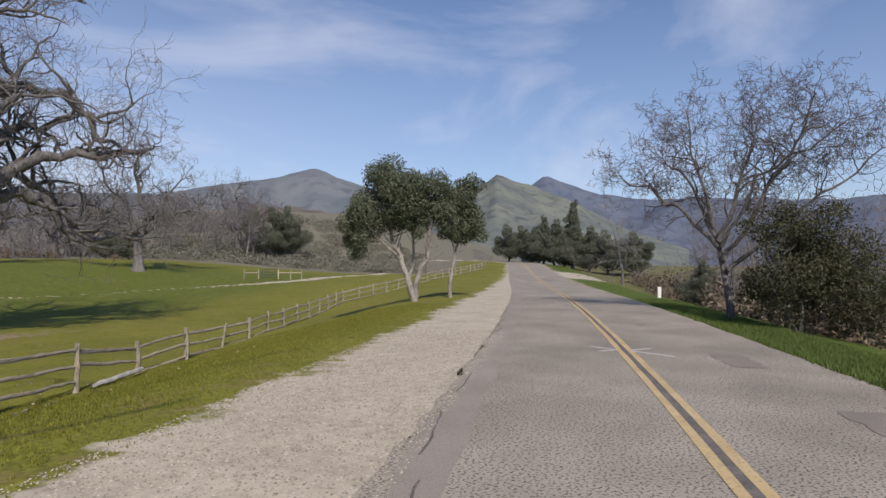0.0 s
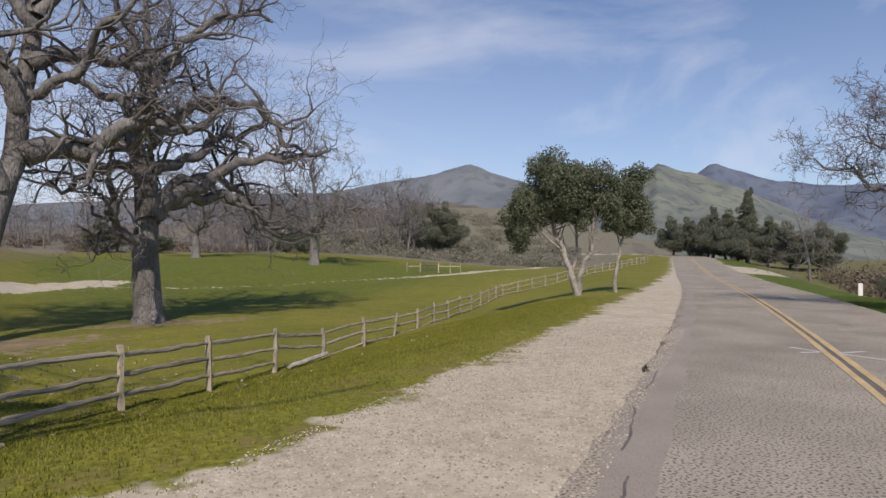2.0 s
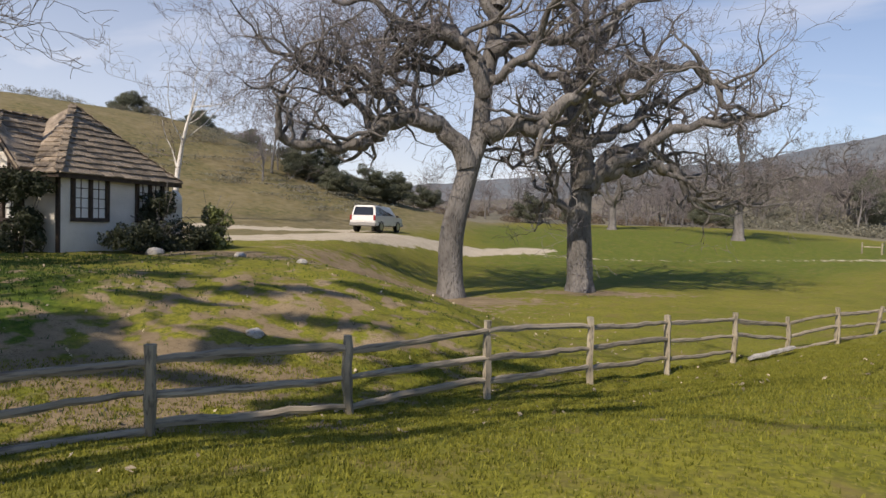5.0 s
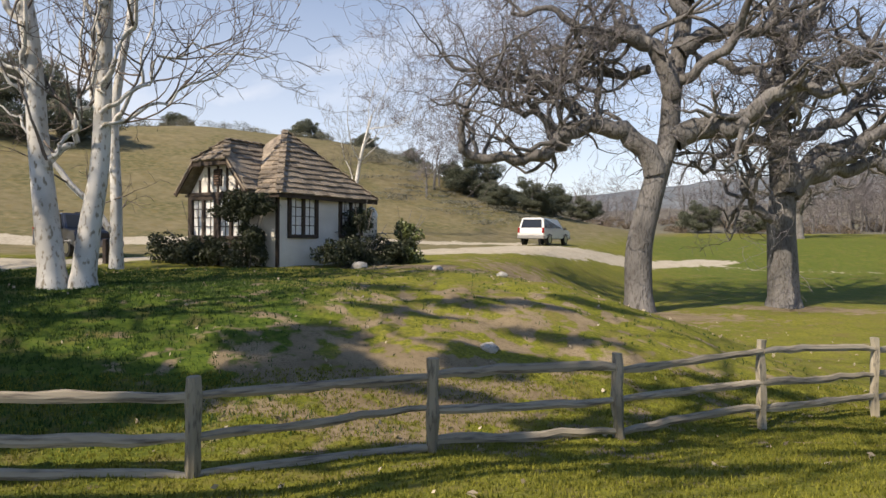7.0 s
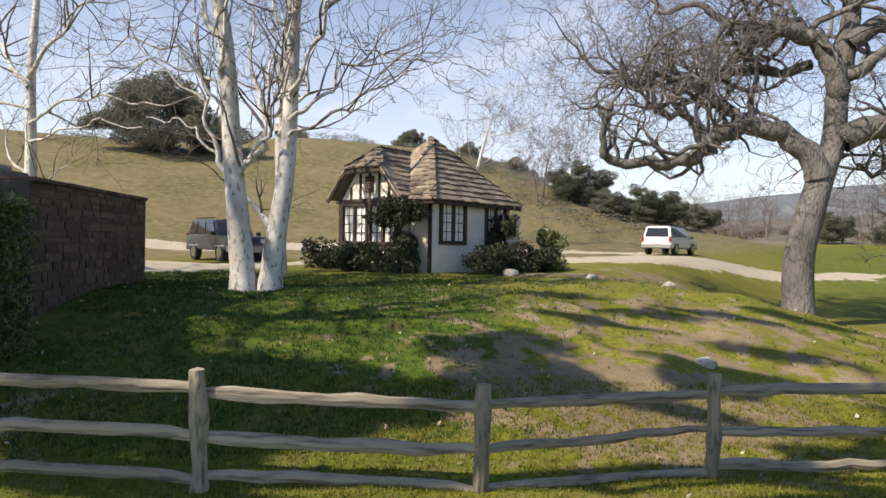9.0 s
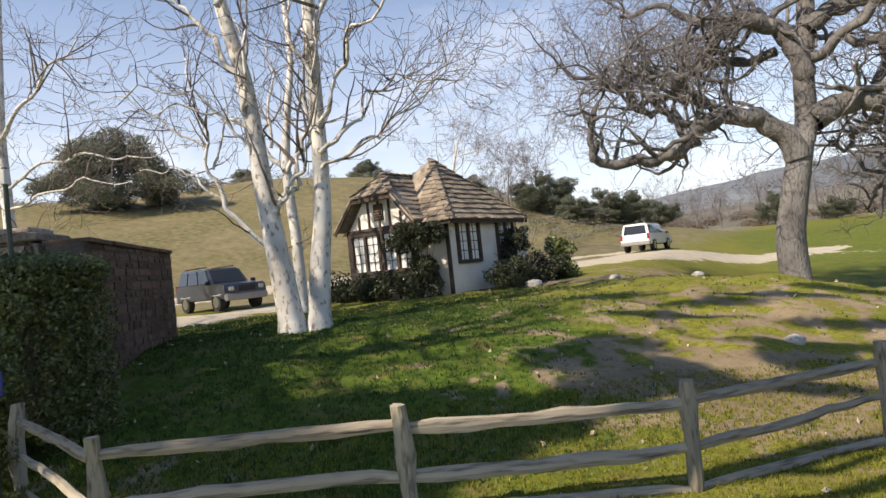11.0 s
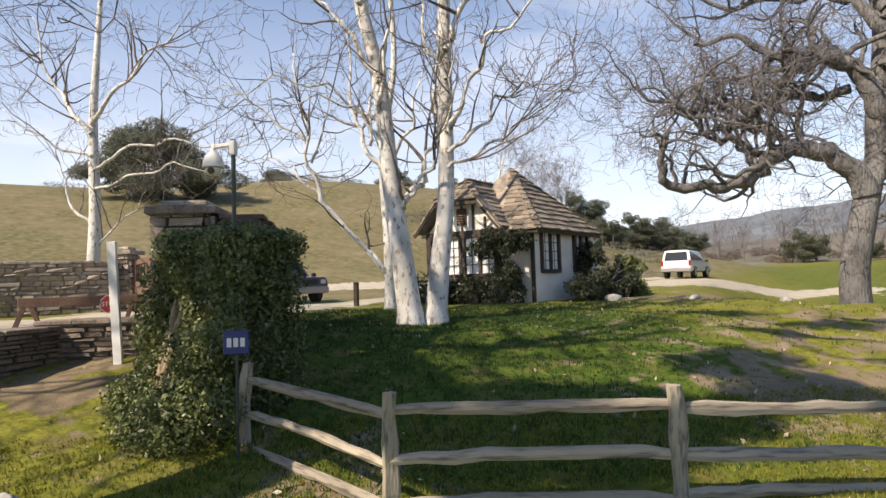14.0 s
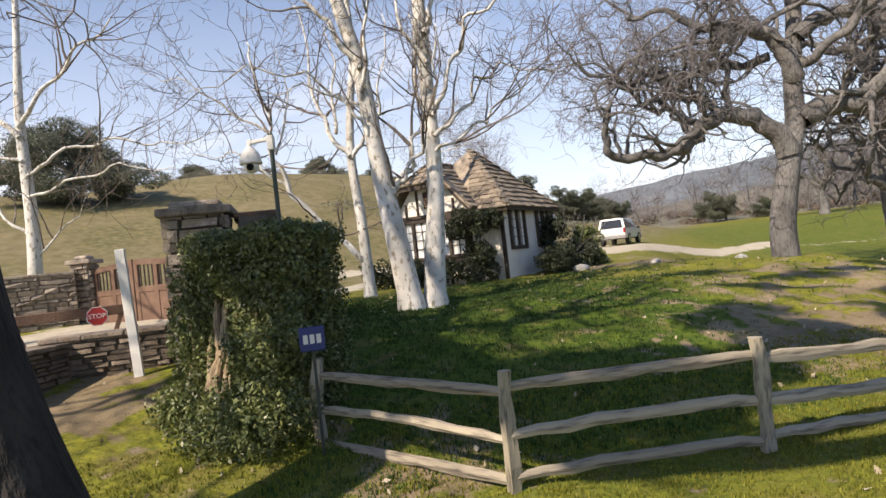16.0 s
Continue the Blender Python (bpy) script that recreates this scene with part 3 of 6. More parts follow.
def oak(name, base, right, limbs, trunk, radius, seed, label, reach=3.0, group="large bare oaks", thick=0.19, scale=1.0, cfg=OAK, wobble=1.0, bark=OAK_BARK, twig=TWIG, dense=0.95, flare=1.3, thin_top=0.55):
    """A big bare oak: guide limbs as (across, up) in metres from its foot, each with its own depth swing, then many finer branches."""
    rng = random.Random(seed)
    wood, tips = Wood(), Wood()
    r3, dep = Vector((right[0], right[1], 0)), Vector((-right[1], right[0], 0))

    def place(pts, swing):
        n = len(pts) - 1
        return [r3 * u + Vector((0, 0, v)) + dep * (swing * (i / max(1, n)) ** 1.3) for i, (u, v) in enumerate(pts)]

    line = smooth_line(place(trunk, 0.5), 6)
    rad = [radius * (1.0 - thin_top * (i / (len(line) - 1)) ** 0.9) for i in range(len(line))]
    rad[0], rad[1] = radius * flare, radius * (1 + (flare - 1) / 3)
    line[0] = line[0] - Vector((0, 0, 0.3))
    wood.tube(line, rad, 14)
    for pts, rr, swing in limbs:
        guide = smooth_line(place(pts, swing), 6)
        guide = [p + rand_dir(rng) * 0.09 * wobble + wobble * Vector((0.2 * math.sin(i * 0.9 + swing), 0.2 * math.cos(i * 0.8), 0.3 * math.sin(i * 1.15 + rr * 9))) * min(1, i / 4) * (1.0 if rr < 0.33 else 0.45) for i, p in enumerate(guide)]
        n = len(guide)
        lr = [rr * 1.08 * (1 - 0.8 * i / (n - 1)) * rng.uniform(0.93, 1.08) for i in range(n)]
        wood.tube(guide, lr, 10)
        for i in range(3, n):
            for _ in range(2 if i > n // 3 else 1):
                if rng.random() < dense * (0.62 if rr < 0.33 else 0.40) or i == n - 1:
                    w = (guide[i] - guide[i - 1]).normalized() * 0.5 + rand_dir(rng) + Vector((0, 0, 0.25))
                    sprout(rng, tips, wood, guide[i], w, reach * rng.uniform(0.55, 1.15) * (1 - 0.3 * i / n), min(lr[i] * 0.85, thick) * rng.uniform(0.55, 1), 1, cfg)
    m = Matrix.Translation(base) @ Matrix.Scale(scale, 4)
    return finish_tree(name, wood, tips, m, label, "tree", bark, twig, group)


oak("oak_tree", (5.59, 27.2, gz(5.59, 27.2)), (0.986, 0.167),
    [([(0.6, 5.6), (-0.2, 6.9), (-1.5, 7.5), (-2.7, 7.4), (-3.45, 6.7), (-4.2, 6.25), (-5.6, 6.15), (-7.1, 6.3), (-7.3, 7.2), (-7.0, 8.3)], 0.42, -1.2),
     ([(1.2, 8.8), (0.8, 10.2), (0.0, 11.1), (-0.6, 11.6), (-1.5, 11.5), (-2.4, 11.7), (-3.6, 12.6), (-5.4, 12.4)], 0.37, 1.0),
     ([(0.2, 10.9), (-1.1, 11.0), (-2.1, 10.5), (-2.9, 9.6), (-3.7, 9.1), (-5.0, 9.5), (-6.3, 9.2), (-8.0, 10.2)], 0.29, -1.0),
     ([(-1.9, 7.5), (-2.4, 8.1), (-3.1, 8.5), (-4.2, 8.6), (-5.0, 8.7), (-5.8, 9.5), (-7.2, 9.6)], 0.19, 0.8),
     ([(-3.0, 7.3), (-4.4, 8.0), (-5.4, 8.2), (-5.9, 8.9), (-7.0, 9.0)], 0.15, -1.4),
     ([(1.3, 7.0), (2.4, 7.5), (3.5, 7.4), (4.2, 8.2), (5.3, 8.8), (6.6, 8.5), (8.0, 9.4)], 0.46, -2.2),
     ([(1.5, 10.6), (2.7, 11.3), (4.3, 11.6), (5.8, 11.7), (6.9, 12.2), (8.2, 13.4)], 0.35, 2.0),
     ([(1.6, 12.0), (0.6, 13.6), (-1.2, 14.2), (-3.6, 14.0), (-6.0, 15.0)], 0.25, 1.6),
     ([(1.7, 12.5), (3.0, 14.5), (5.0, 16.0)], 0.24, -2.0),
     ([(1.7, 13.0), (1.2, 15.0), (-0.5, 17.0)], 0.24, 2.5),
     ([(0.2, 9.8), (-2.0, 10.0), (-4.5, 10.8)], 0.2, 4.5),
     ([(1.4, 9.4), (2.5, 10.0), (3.4, 12.0), (4.4, 13.6)], 0.22, -5.0)],
    [(0, 0), (-0.05, 2.4), (0.3, 4.2), (0.75, 5.9), (1.1, 7.0), (1.25, 9.0), (1.6, 11.1), (1.7, 12.9), (1.5, 15.0)], 0.58, 3,
    "large bare grey oak with contorted spreading limbs", 4.2, wobble=0.6, dense=0.44, thick=0.15)
oak("oak_tree", (12.2, 31.5, gz(12.2, 31.5)), (0.986, 0.167),
    [([(0.0, 4.9), (-0.1, 7.0), (-0.65, 8.9), (-0.2, 10.5), (0.1, 12.5), (0.0, 16.0)], 0.52, 0.8),
     ([(0.2, 5.0), (1.0, 6.1), (2.4, 6.8), (3.5, 7.8), (5.1, 8.4), (6.5, 8.6), (9.0, 9.2)], 0.40, -2.2),
     ([(0.7, 5.8), (2.4, 6.2), (4.0, 6.4), (4.9, 5.9), (5.4, 4.9), (7.0, 4.5), (9.2, 4.8)], 0.31, -1.2),
     ([(-0.2, 7.4), (-1.8, 7.3), (-2.7, 7.1), (-3.9, 6.1), (-4.8, 6.4)], 0.22, -1.5),
     ([(-0.4, 3.9), (-1.35, 4.3), (-1.8, 5.1), (-1.7, 6.4), (-2.2, 7.2)], 0.23, -0.6),
     ([(0.0, 7.4), (1.0, 7.8), (2.6, 8.5), (4.0, 9.8), (5.5, 10.0), (7.4, 11.2)], 0.33, 1.8),
     ([(0.0, 8.6), (1.0, 10.1), (2.4, 10.8), (4.0, 11.3), (5.6, 10.6), (6.0, 9.2), (7.6, 8.8)], 0.3, -3.0),
     ([(-0.4, 9.3), (-1.5, 10.8), (-3.0, 11.5), (-4.5, 12.8)], 0.27, 2.5),
     ([(0.1, 11.5), (1.5, 14.0), (3.5, 15.8), (5.6, 16.0)], 0.26, -1.5),
     ([(0.1, 11.0), (-1.5, 14.0), (-2.5, 16.5)], 0.24, -2.0),
     ([(0.3, 5.8), (2.0, 7.2), (4.5, 7.4), (7.0, 6.4), (10.4, 6.4)], 0.3, 3.5),
     ([(0.1, 8.0), (-1.0, 8.6), (0.4, 11.0), (3.0, 13.2)], 0.28, 5.0)],
    [(0, 0), (-0.05, 1.8), (-0.1, 3.6), (0.0, 5.2), (-0.05, 7.0)], 0.68, 8,
    "large bare oak with thick low sweeping limbs", 4.2, wobble=0.6, thin_top=0.25, dense=0.48, thick=0.15)


def bare_tree(name, base, height, radius, seed, label, bark, twig, lean=(0, 0), forks=5, first=0.35, spread=0.7, group="", levels=4, upness=0.12, tip=0.008, thin=0.6, sway=0.12, kids=(6, 5, 5)):
    rng = random.Random(seed)
    wood, tips = Wood(), Wood()
    cfg = dict(segs=[8, 6, 5, 4, 3][:levels + 1], twist=[sway, 0.24, 0.36, 0.4, 0.4], lift=[upness, upness * 0.8, 0.05, 0.03, 0.0] if sway > 0.1 else [0.0, 0.14, 0.1, 0.06, 0.02], kids=[forks, *kids], spread=[spread, 0.8, 0.8, 0.8] if sway > 0.1 else [spread, 0.55, 0.6, 0.6],
               short=[0.6, 0.6, 0.55, 0.5], sides=[10, 6, 4, 3, 3], taper=0.7, tip=tip, fine=2, thin=thin, **{"from": first})
    sprout(rng, tips, wood, Vector((0, 0, -0.15)), Vector((lean[0], lean[1], 1)), height * 0.75, radius, 0, cfg)
    return finish_tree(name, wood, tips, Matrix.Translation(base), label, "tree", bark, twig, group)


SYC = "pale sycamores by the drive"
SYC_CFG = dict(OAK, fat=0.0, segs=[6, 7, 6, 5], twist=[0.2, 0.22, 0.30, 0.34], lift=[0.1, 0.07, 0.05, 0.03], kids=[3, 3, 3, 0], spread=[0.6, 0.65, 0.7, 0.7], short=[0.6, 0.55, 0.5, 0.5], tip=0.006, fine=1)


def sycamore(base, trunk, limbs, radius, seed, label, right=(0.961, 0.276), reach=2.0, dense=0.42, thin_top=0.72):
    return oak("sycamore_tree", (*base, gz(*base)), right, limbs, trunk, radius, seed, label, reach, SYC, 0.045, 1.0, SYC_CFG, 0.3, PALE_BARK, PALE_TWIG, dense, 1.25, thin_top)


sycamore((-6.80, 11.04), [(0, 0), (-0.16, 1.4), (-0.34, 2.8), (-0.56, 5.1), (-0.95, 7.0), (-1.3, 10.0), (-1.5, 13.5)],
         [([(-0.25, 2.3), (0.12, 2.7), (0.45, 3.4), (0.62, 4.5), (0.6, 6.2)], 0.075, 0.5), ([(-0.1, 2.5), (0.3, 2.9), (0.62, 3.6), (0.95, 4.6), (1.0, 5.6)], 0.05, -0.4),
          ([(-0.55, 5.0), (-1.0, 5.9), (-1.6, 6.7), (-2.6, 7.8)], 0.07, 0.6), ([(-0.5, 3.6), (-0.9, 4.3), (-1.6, 4.5), (-2.6, 4.4)], 0.035, -0.8),
          ([(-0.6, 4.4), (-0.3, 5.6), (-0.2, 7.4)], 0.05, -0.6), ([(-0.9, 6.6), (-0.2, 8.2), (0.3, 10.2)], 0.07, 1.0), ([(-1.1, 8.0), (-2.0, 9.8), (-3.0, 11.5)], 0.07, -1.0),
          ([(-0.45, 4.0), (-1.5, 4.9), (-2.8, 5.3), (-4.2, 5.0)], 0.035, 0.9)],
         0.265, 11, "tall bare sycamore with mottled white bark")
sycamore((-6.38, 11.30), [(0, 0), (0.12, 1.2), (0.30, 2.8), (0.36, 6.2), (0.45, 9.5), (0.7, 13.5)],
         [([(0.36, 3.5), (1.0, 3.95), (1.45, 4.6), (2.1, 5.0), (3.2, 4.75)], 0.045, 0.7), ([(0.36, 3.9), (0.9, 4.9), (1.25, 5.7), (2.1, 6.3), (2.7, 7.4)], 0.055, -0.7),
          ([(0.36, 3.2), (1.2, 3.6), (1.9, 4.1), (2.9, 4.9), (3.6, 5.0)], 0.035, 1.2), ([(0.38, 5.6), (0.8, 6.6), (1.6, 8.0), (2.0, 9.6)], 0.07, 0.5),
          ([(0.36, 5.0), (-0.1, 6.4), (-0.2, 8.0)], 0.045, 0.9), ([(0.4, 8.0), (-0.5, 9.8), (-0.9, 12.0)], 0.06, -0.8), ([(0.5, 9.0), (1.5, 10.5), (2.2, 12.5)], 0.06, -0.8)],
         0.25, 15, "tall bare sycamore with mottled white bark")
sycamore((-9.0, 15.25), [(0, 0), (-0.04, 2.0), (-0.15, 4.0), (0.0, 5.6), (0.2, 7.2), (0.1, 9.4)],
         [([(-0.15, 3.9), (-0.7, 4.8), (-1.0, 6.0), (-1.25, 8.4)], 0.08, 0.3), ([(-0.1, 3.9), (0.5, 4.7), (0.9, 5.6), (1.2, 7.6)], 0.065, -0.3), ([(-0.5, 4.6), (-0.4, 6.2), (-0.5, 7.8)], 0.05, 0.6),
          ([(-0.02, 1.0), (-0.4, 1.4), (-1.65, 2.8), (-2.2, 4.0), (-2.3, 5.4), (-2.65, 7.4)], 0.095, -0.2), ([(-1.9, 3.2), (-2.7, 4.0), (-3.4, 4.4), (-4.6, 4.5)], 0.04, 0.5),
          ([(-2.2, 4.2), (-1.8, 5.4), (-1.9, 7.2)], 0.04, 0.4), ([(-2.3, 4.8), (-3.4, 5.6), (-4.4, 6.4), (-5.4, 6.6)], 0.035, -0.6)],
         0.17, 22, "slim pale sycamore with a leaning side stem above the drive", (0.983, 0.186), 1.9, 0.42, 0.6)
sycamore((-20.3, 15.8), [(0, 0), (0.1, 3.0), (-0.05, 6.4), (0.0, 9.0), (0.1, 12.0)],
         [([(0, 6.0), (-1.0, 7.2), (-2.0, 8.6), (-2.6, 10.5)], 0.09, 0.5), ([(0, 6.3), (1.0, 7.3), (2.4, 8.5), (3.6, 9.2)], 0.08, -0.5), ([(0, 4.6), (1.4, 5.4), (3.0, 5.6), (4.6, 5.3), (6.2, 5.6)], 0.055, 0.6),
          ([(0.05, 4.0), (1.5, 4.3), (3.4, 4.6), (5.2, 4.2)], 0.05, -0.8), ([(0, 2.8), (-1.0, 3.9), (-1.6, 5.6)], 0.055, 0.4), ([(0, 5.2), (-1.4, 5.7), (-2.8, 6.8)], 0.055, -0.5), ([(0.05, 2.0), (0.9, 2.8), (1.8, 3.9)], 0.045, 0.5)],
         0.25, 31, "pale bare sycamore behind the stone wall", (0.983, 0.186), 2.6, 0.8)
bare_tree("sycamore_tree", (-15.4, 8.1, gz(-15.4, 8.1)), 10, 0.18, 37, "slim bare sycamore in front of the stone wall", PALE_BARK, TWIG, (0.05, 0), 7, 0.3, 0.6, SYC)
bare_tree("sycamore_tree", (-12.5, 42.0, gz(-12.5, 42)), 11, 0.22, 41, "pale bare tree behind the cottage", PALE_BARK, PALE_TWIG, (0, 0), 9, 0.2, 0.8, SYC)
oak("roadside_tree", (29.3, 4.4, gz(29.3, 4.4)), (0.259, -0.966),
    [([(-0.5, 3.0), (-2.0, 4.6), (-3.3, 5.6), (-4.6, 6.2)], 0.09, 0.8), ([(-0.7, 3.8), (-1.2, 6.0), (-1.7, 8.4)], 0.09, -1.0), ([(-0.5, 3.2), (0.3, 5.5), (0.8, 7.3), (1.0, 8.8)], 0.1, 1.2),
     ([(-0.3, 2.5), (1.2, 5.0), (2.4, 7.2), (3.0, 8.8)], 0.1, -0.6), ([(-0.2, 2.0), (1.4, 3.6), (3.2, 5.0), (5.6, 6.8)], 0.1, 0.4), ([(-0.6, 3.4), (-1.8, 6.0), (-3.0, 7.4)], 0.08, 1.5), ([(-0.4, 3.0), (0.9, 5.6), (2.0, 6.4), (4.2, 7.6)], 0.08, -1.4)],
    [(0, 0), (-0.2, 1.5), (-0.5, 3.2), (-0.9, 4.5)], 0.17, 52, "bare grey tree with a wide fan of branches on the verge", 2.0, "trees on the verge", 0.05, 0.86, twig=DUSKY_TWIG, dense=1.35, wobble=0.5)
MEADOW_LIMBS = [([(0.0, 3.2), (-2.0, 5.0), (-4.5, 5.6), (-6.5, 7.0)], 0.26, 1.5), ([(0.1, 3.6), (0.6, 6.5), (-0.5, 9.5), (0.8, 12.0)], 0.28, -1.5), ([(0.1, 3.3), (2.2, 5.5), (4.6, 6.0), (7.0, 7.4)], 0.26, 2.0),
                ([(0.0, 3.6), (-1.6, 7.0), (-3.4, 9.6)], 0.22, -3.0), ([(0.2, 3.8), (2.4, 7.4), (4.4, 10.0)], 0.22, 3.5), ([(0.1, 3.0), (1.0, 5.0), (2.0, 5.6), (3.4, 5.0)], 0.2, -4.5)]
for x, y, w, sd in ((27.0, 78.3, 0.95, 61), (37.8, 67.6, 1.1, 62), (76.0, 108.0, 1.15, 63)):
    oak("meadow_oak", (x, y, gz(x, y)), (0.9, -0.43), MEADOW_LIMBS, [(0, 0), (0.05, 1.2), (-0.05, 2.6), (0.1, 4.0)], 0.6, sd, "bare spreading oak with a pale trunk on the meadow edge", 2.8, "bare oaks on the meadow", 0.15, w, twig=DUSKY_TWIG, dense=1.2)


def leaves(rng, centres, radii, count, size, flat=0.0, shell=0.55):
    """Leaf quads in and on a set of ellipsoids. Returns vertices and faces."""
    c = np.array(centres, float)
    r = np.array(radii, float)
    wgt = (r[:, 0] * r[:, 1] * r[:, 2]) ** (2 / 3)
    idx = rng.choice(len(c), count, p=wgt / wgt.sum())
    d = rng.normal(size=(count, 3))
    d /= np.linalg.norm(d, axis=1)[:, None]
    rad = shell + (1 - shell) * rng.random(count) ** 0.5
    rad *= 1 + 0.13 * np.sin(5 * d[:, 0] + 3 * d[:, 2] + idx) + 0.1 * rng.normal(size=count)
    p = c[idx] + d * r[idx] * rad[:, None]
    nrm = d + rng.normal(size=(count, 3)) * 0.9
    nrm /= np.linalg.norm(nrm, axis=1)[:, None]
    t1 = np.cross(nrm, rng.normal(size=(count, 3)))
    t1 /= np.linalg.norm(t1, axis=1)[:, None] + 1e-9
    t2 = np.cross(nrm, t1)
    sz = size * rng.uniform(0.6, 1.4, count)[:, None]
    v = np.stack([p - t1 * sz, p + t2 * sz * 0.5 + nrm * sz * 0.15, p + t1 * sz, p - t2 * sz * 0.5 + nrm * sz * 0.15], 1).reshape(-1, 3)
    f = np.arange(count * 4).reshape(-1, 4)
    return v, f


def quick_mesh(name, v, f, mat):
    me = bpy.data.meshes.new(name)
    me.vertices.add(len(v))
    me.vertices.foreach_set("co", np.asarray(v, np.float32).ravel())
    k = f.shape[1]
    me.loops.add(f.size)
    me.loops.foreach_set("vertex_index", f.ravel().astype(np.int32))
    me.polygons.add(len(f))
    me.polygons.foreach_set("loop_start", np.arange(len(f)) * k)
    me.materials.append(mat)
    me.update(calc_edges=True)
    return me


def leafy_tree(name, base, stems, blobs, count, size, seed, label, leaf, bark, category="tree", group=""):
    """Stems as (points, radius); blobs as (centre, radii)."""
    t = thing(name, Matrix.Translation(base), label, category, group)
    rng = random.Random(seed)
    sprigs = Wood()
    for pts, r in stems:
        wood = Wood()
        line = smooth_line([Vector(p) for p in pts], 5)
        line = [p + rand_dir(rng) * r * 0.35 for p in line]
        wood.tube(line, [r * (1 - 0.6 * i / (len(line) - 1)) for i in range(len(line))], 8)
        for i in range(len(line) // 2, len(line)):
            for _ in range(2):
                q = line[i] + rand_dir(rng) * 0.9 + Vector((0, 0, 0.7))
                sprigs.tube([line[i], (line[i] + q) / 2 + rand_dir(rng) * 0.1, q], [r * 0.25, r * 0.18, 0.01], 4)
        part("stem", mesh_of("stem", wood.v, wood.f, bark, True), bark, t)
    tagged(part("branchwork", mesh_of("branchwork", sprigs.v, sprigs.f, bark, True), bark, t), kind="stuff")
    g = np.random.default_rng(seed)
    # split each blob into clumps, so that the outline is uneven
    cs, rs = [], []
    for (c, r) in blobs:
        for _ in range(13):
            d = g.normal(size=3)
            d /= np.linalg.norm(d)
            k = g.uniform(0.22, 0.50)
            cs.append(np.array(c) + d * np.array(r) * g.uniform(0.3, 0.95))
            rs.append(np.array(r) * k)
    v, f = leaves(g, cs, rs, count, size)
    part("crown", quick_mesh("crown", v, f, leaf), leaf, t)
    return t


LIVE_RIGHT = Vector((0.661, -0.75, 0))
LIVE_DEEP = Vector((0.75, 0.661, 0))


def crown_at(rows):
    """Crown clumps as (across, deep, up, radius, height radius)."""
    return [(tuple(LIVE_RIGHT * u + LIVE_DEEP * d + Vector((0, 0, h))), (r, r, rh)) for u, d, h, r, rh in rows]


def stem_at(pts):
    return [tuple(LIVE_RIGHT * u + LIVE_DEEP * d + Vector((0, 0, h))) for u, d, h in pts]


leafy_tree("live_oak", (27.7, 17.9, gz(27.7, 17.9)),
           [(stem_at([(0, 0, -0.2), (-0.35, 0.1, 1.0), (-0.75, 0.2, 2.1), (-1.3, 0.2, 3.6), (-1.8, 0.2, 5.0)]), 0.17), (stem_at([(0, 0, -0.2), (0.12, 0, 1.1), (0.55, -0.1, 2.2), (0.8, -0.3, 4.4)]), 0.16),
            (stem_at([(-0.3, 0.1, 0.9), (-0.1, 0.4, 2.2), (-0.1, 0.5, 4.4)]), 0.09), (stem_at([(-0.7, 0.2, 2.0), (-1.6, -0.2, 2.8), (-2.4, -0.4, 3.4)]), 0.07)],
           crown_at([(-2.2, 0.1, 4.3, 1.45, 1.35), (-1.6, 0.4, 5.7, 1.4, 1.3), (-0.5, -0.3, 5.2, 1.6, 1.35), (0.6, 0.3, 5.1, 1.45, 1.2), (-1.2, 0.2, 4.4, 1.4, 1.2), (0.3, 0.2, 4.3, 1.3, 0.9), (1.2, 0.0, 4.1, 0.95, 0.9), (-2.6, -0.4, 2.7, 0.75, 0.75), (-0.6, 0.2, 3.9, 1.2, 0.8), (0.2, -0.6, 3.4, 0.8, 0.6), (-2.9, 0.6, 3.5, 0.7, 0.8)]),
           70000, 0.05, 71, "leaning live oak with pale trunks and grey-green leaves", OLIVE_LEAF, GREY_BARK)
leafy_tree("live_oak", (30.2, 17.75, gz(30.2, 17.75)), [(stem_at([(0, 0, -0.2), (0.02, 0, 1.2), (0.3, 0, 2.4), (0.6, 0, 4.2)]), 0.11)],
           crown_at([(0.5, 0, 4.6, 1.35, 1.3), (0.9, 0.3, 3.5, 1.2, 1.0), (0.6, 0.2, 4.0, 1.1, 1.0), (0.3, 0, 3.2, 0.8, 0.6), (0.8, 0, 5.4, 0.8, 0.7)]),
           30000, 0.05, 72, "young live oak on the grass bank", OLIVE_LEAF, GREY_BARK)
leafy_tree("verge_bush", (27.4, 2.0, gz(27.4, 2.0)), [([(0, 0, -0.2), (0.2, 0, 1.0), (0.3, 0.2, 2.0)], 0.08), ([(0, 0, -0.2), (-0.4, 0.5, 1.0), (-0.6, 0.8, 1.8)], 0.07)],
           [((0, 0, 2.0), (1.7, 1.7, 1.6)), ((-0.4, 0.8, 1.4), (1.2, 1.2, 1.2)), ((0.7, -1.6, 1.5), (1.7, 1.7, 1.5)), ((0.2, 0.2, 3.2), (1.5, 1.5, 1.1))],
           30000, 0.045, 73, "large dense evergreen bush at the road verge", BUSH_LEAF, OAK_BARK, "bush")

# ---- split-rail fence ----
FENCE_TOPS = [(-4.343, 4.007, -0.398), (-2.148, 4.831, -0.425), (0.003, 5.779, -0.535), (1.843, 7.235, -0.544), (3.827, 8.492, -0.629), (5.731, 9.87, -0.601),
              (7.679, 11.401, -0.719), (9.831, 13.405, -0.92), (12.074, 15.148, -1.058), (14.317, 16.809, -1.346), (16.548, 18.182, -1.223), (18.9, 19.9, -1.33), (21.247, 21.633, -1.385)]
POST_H = 1.05


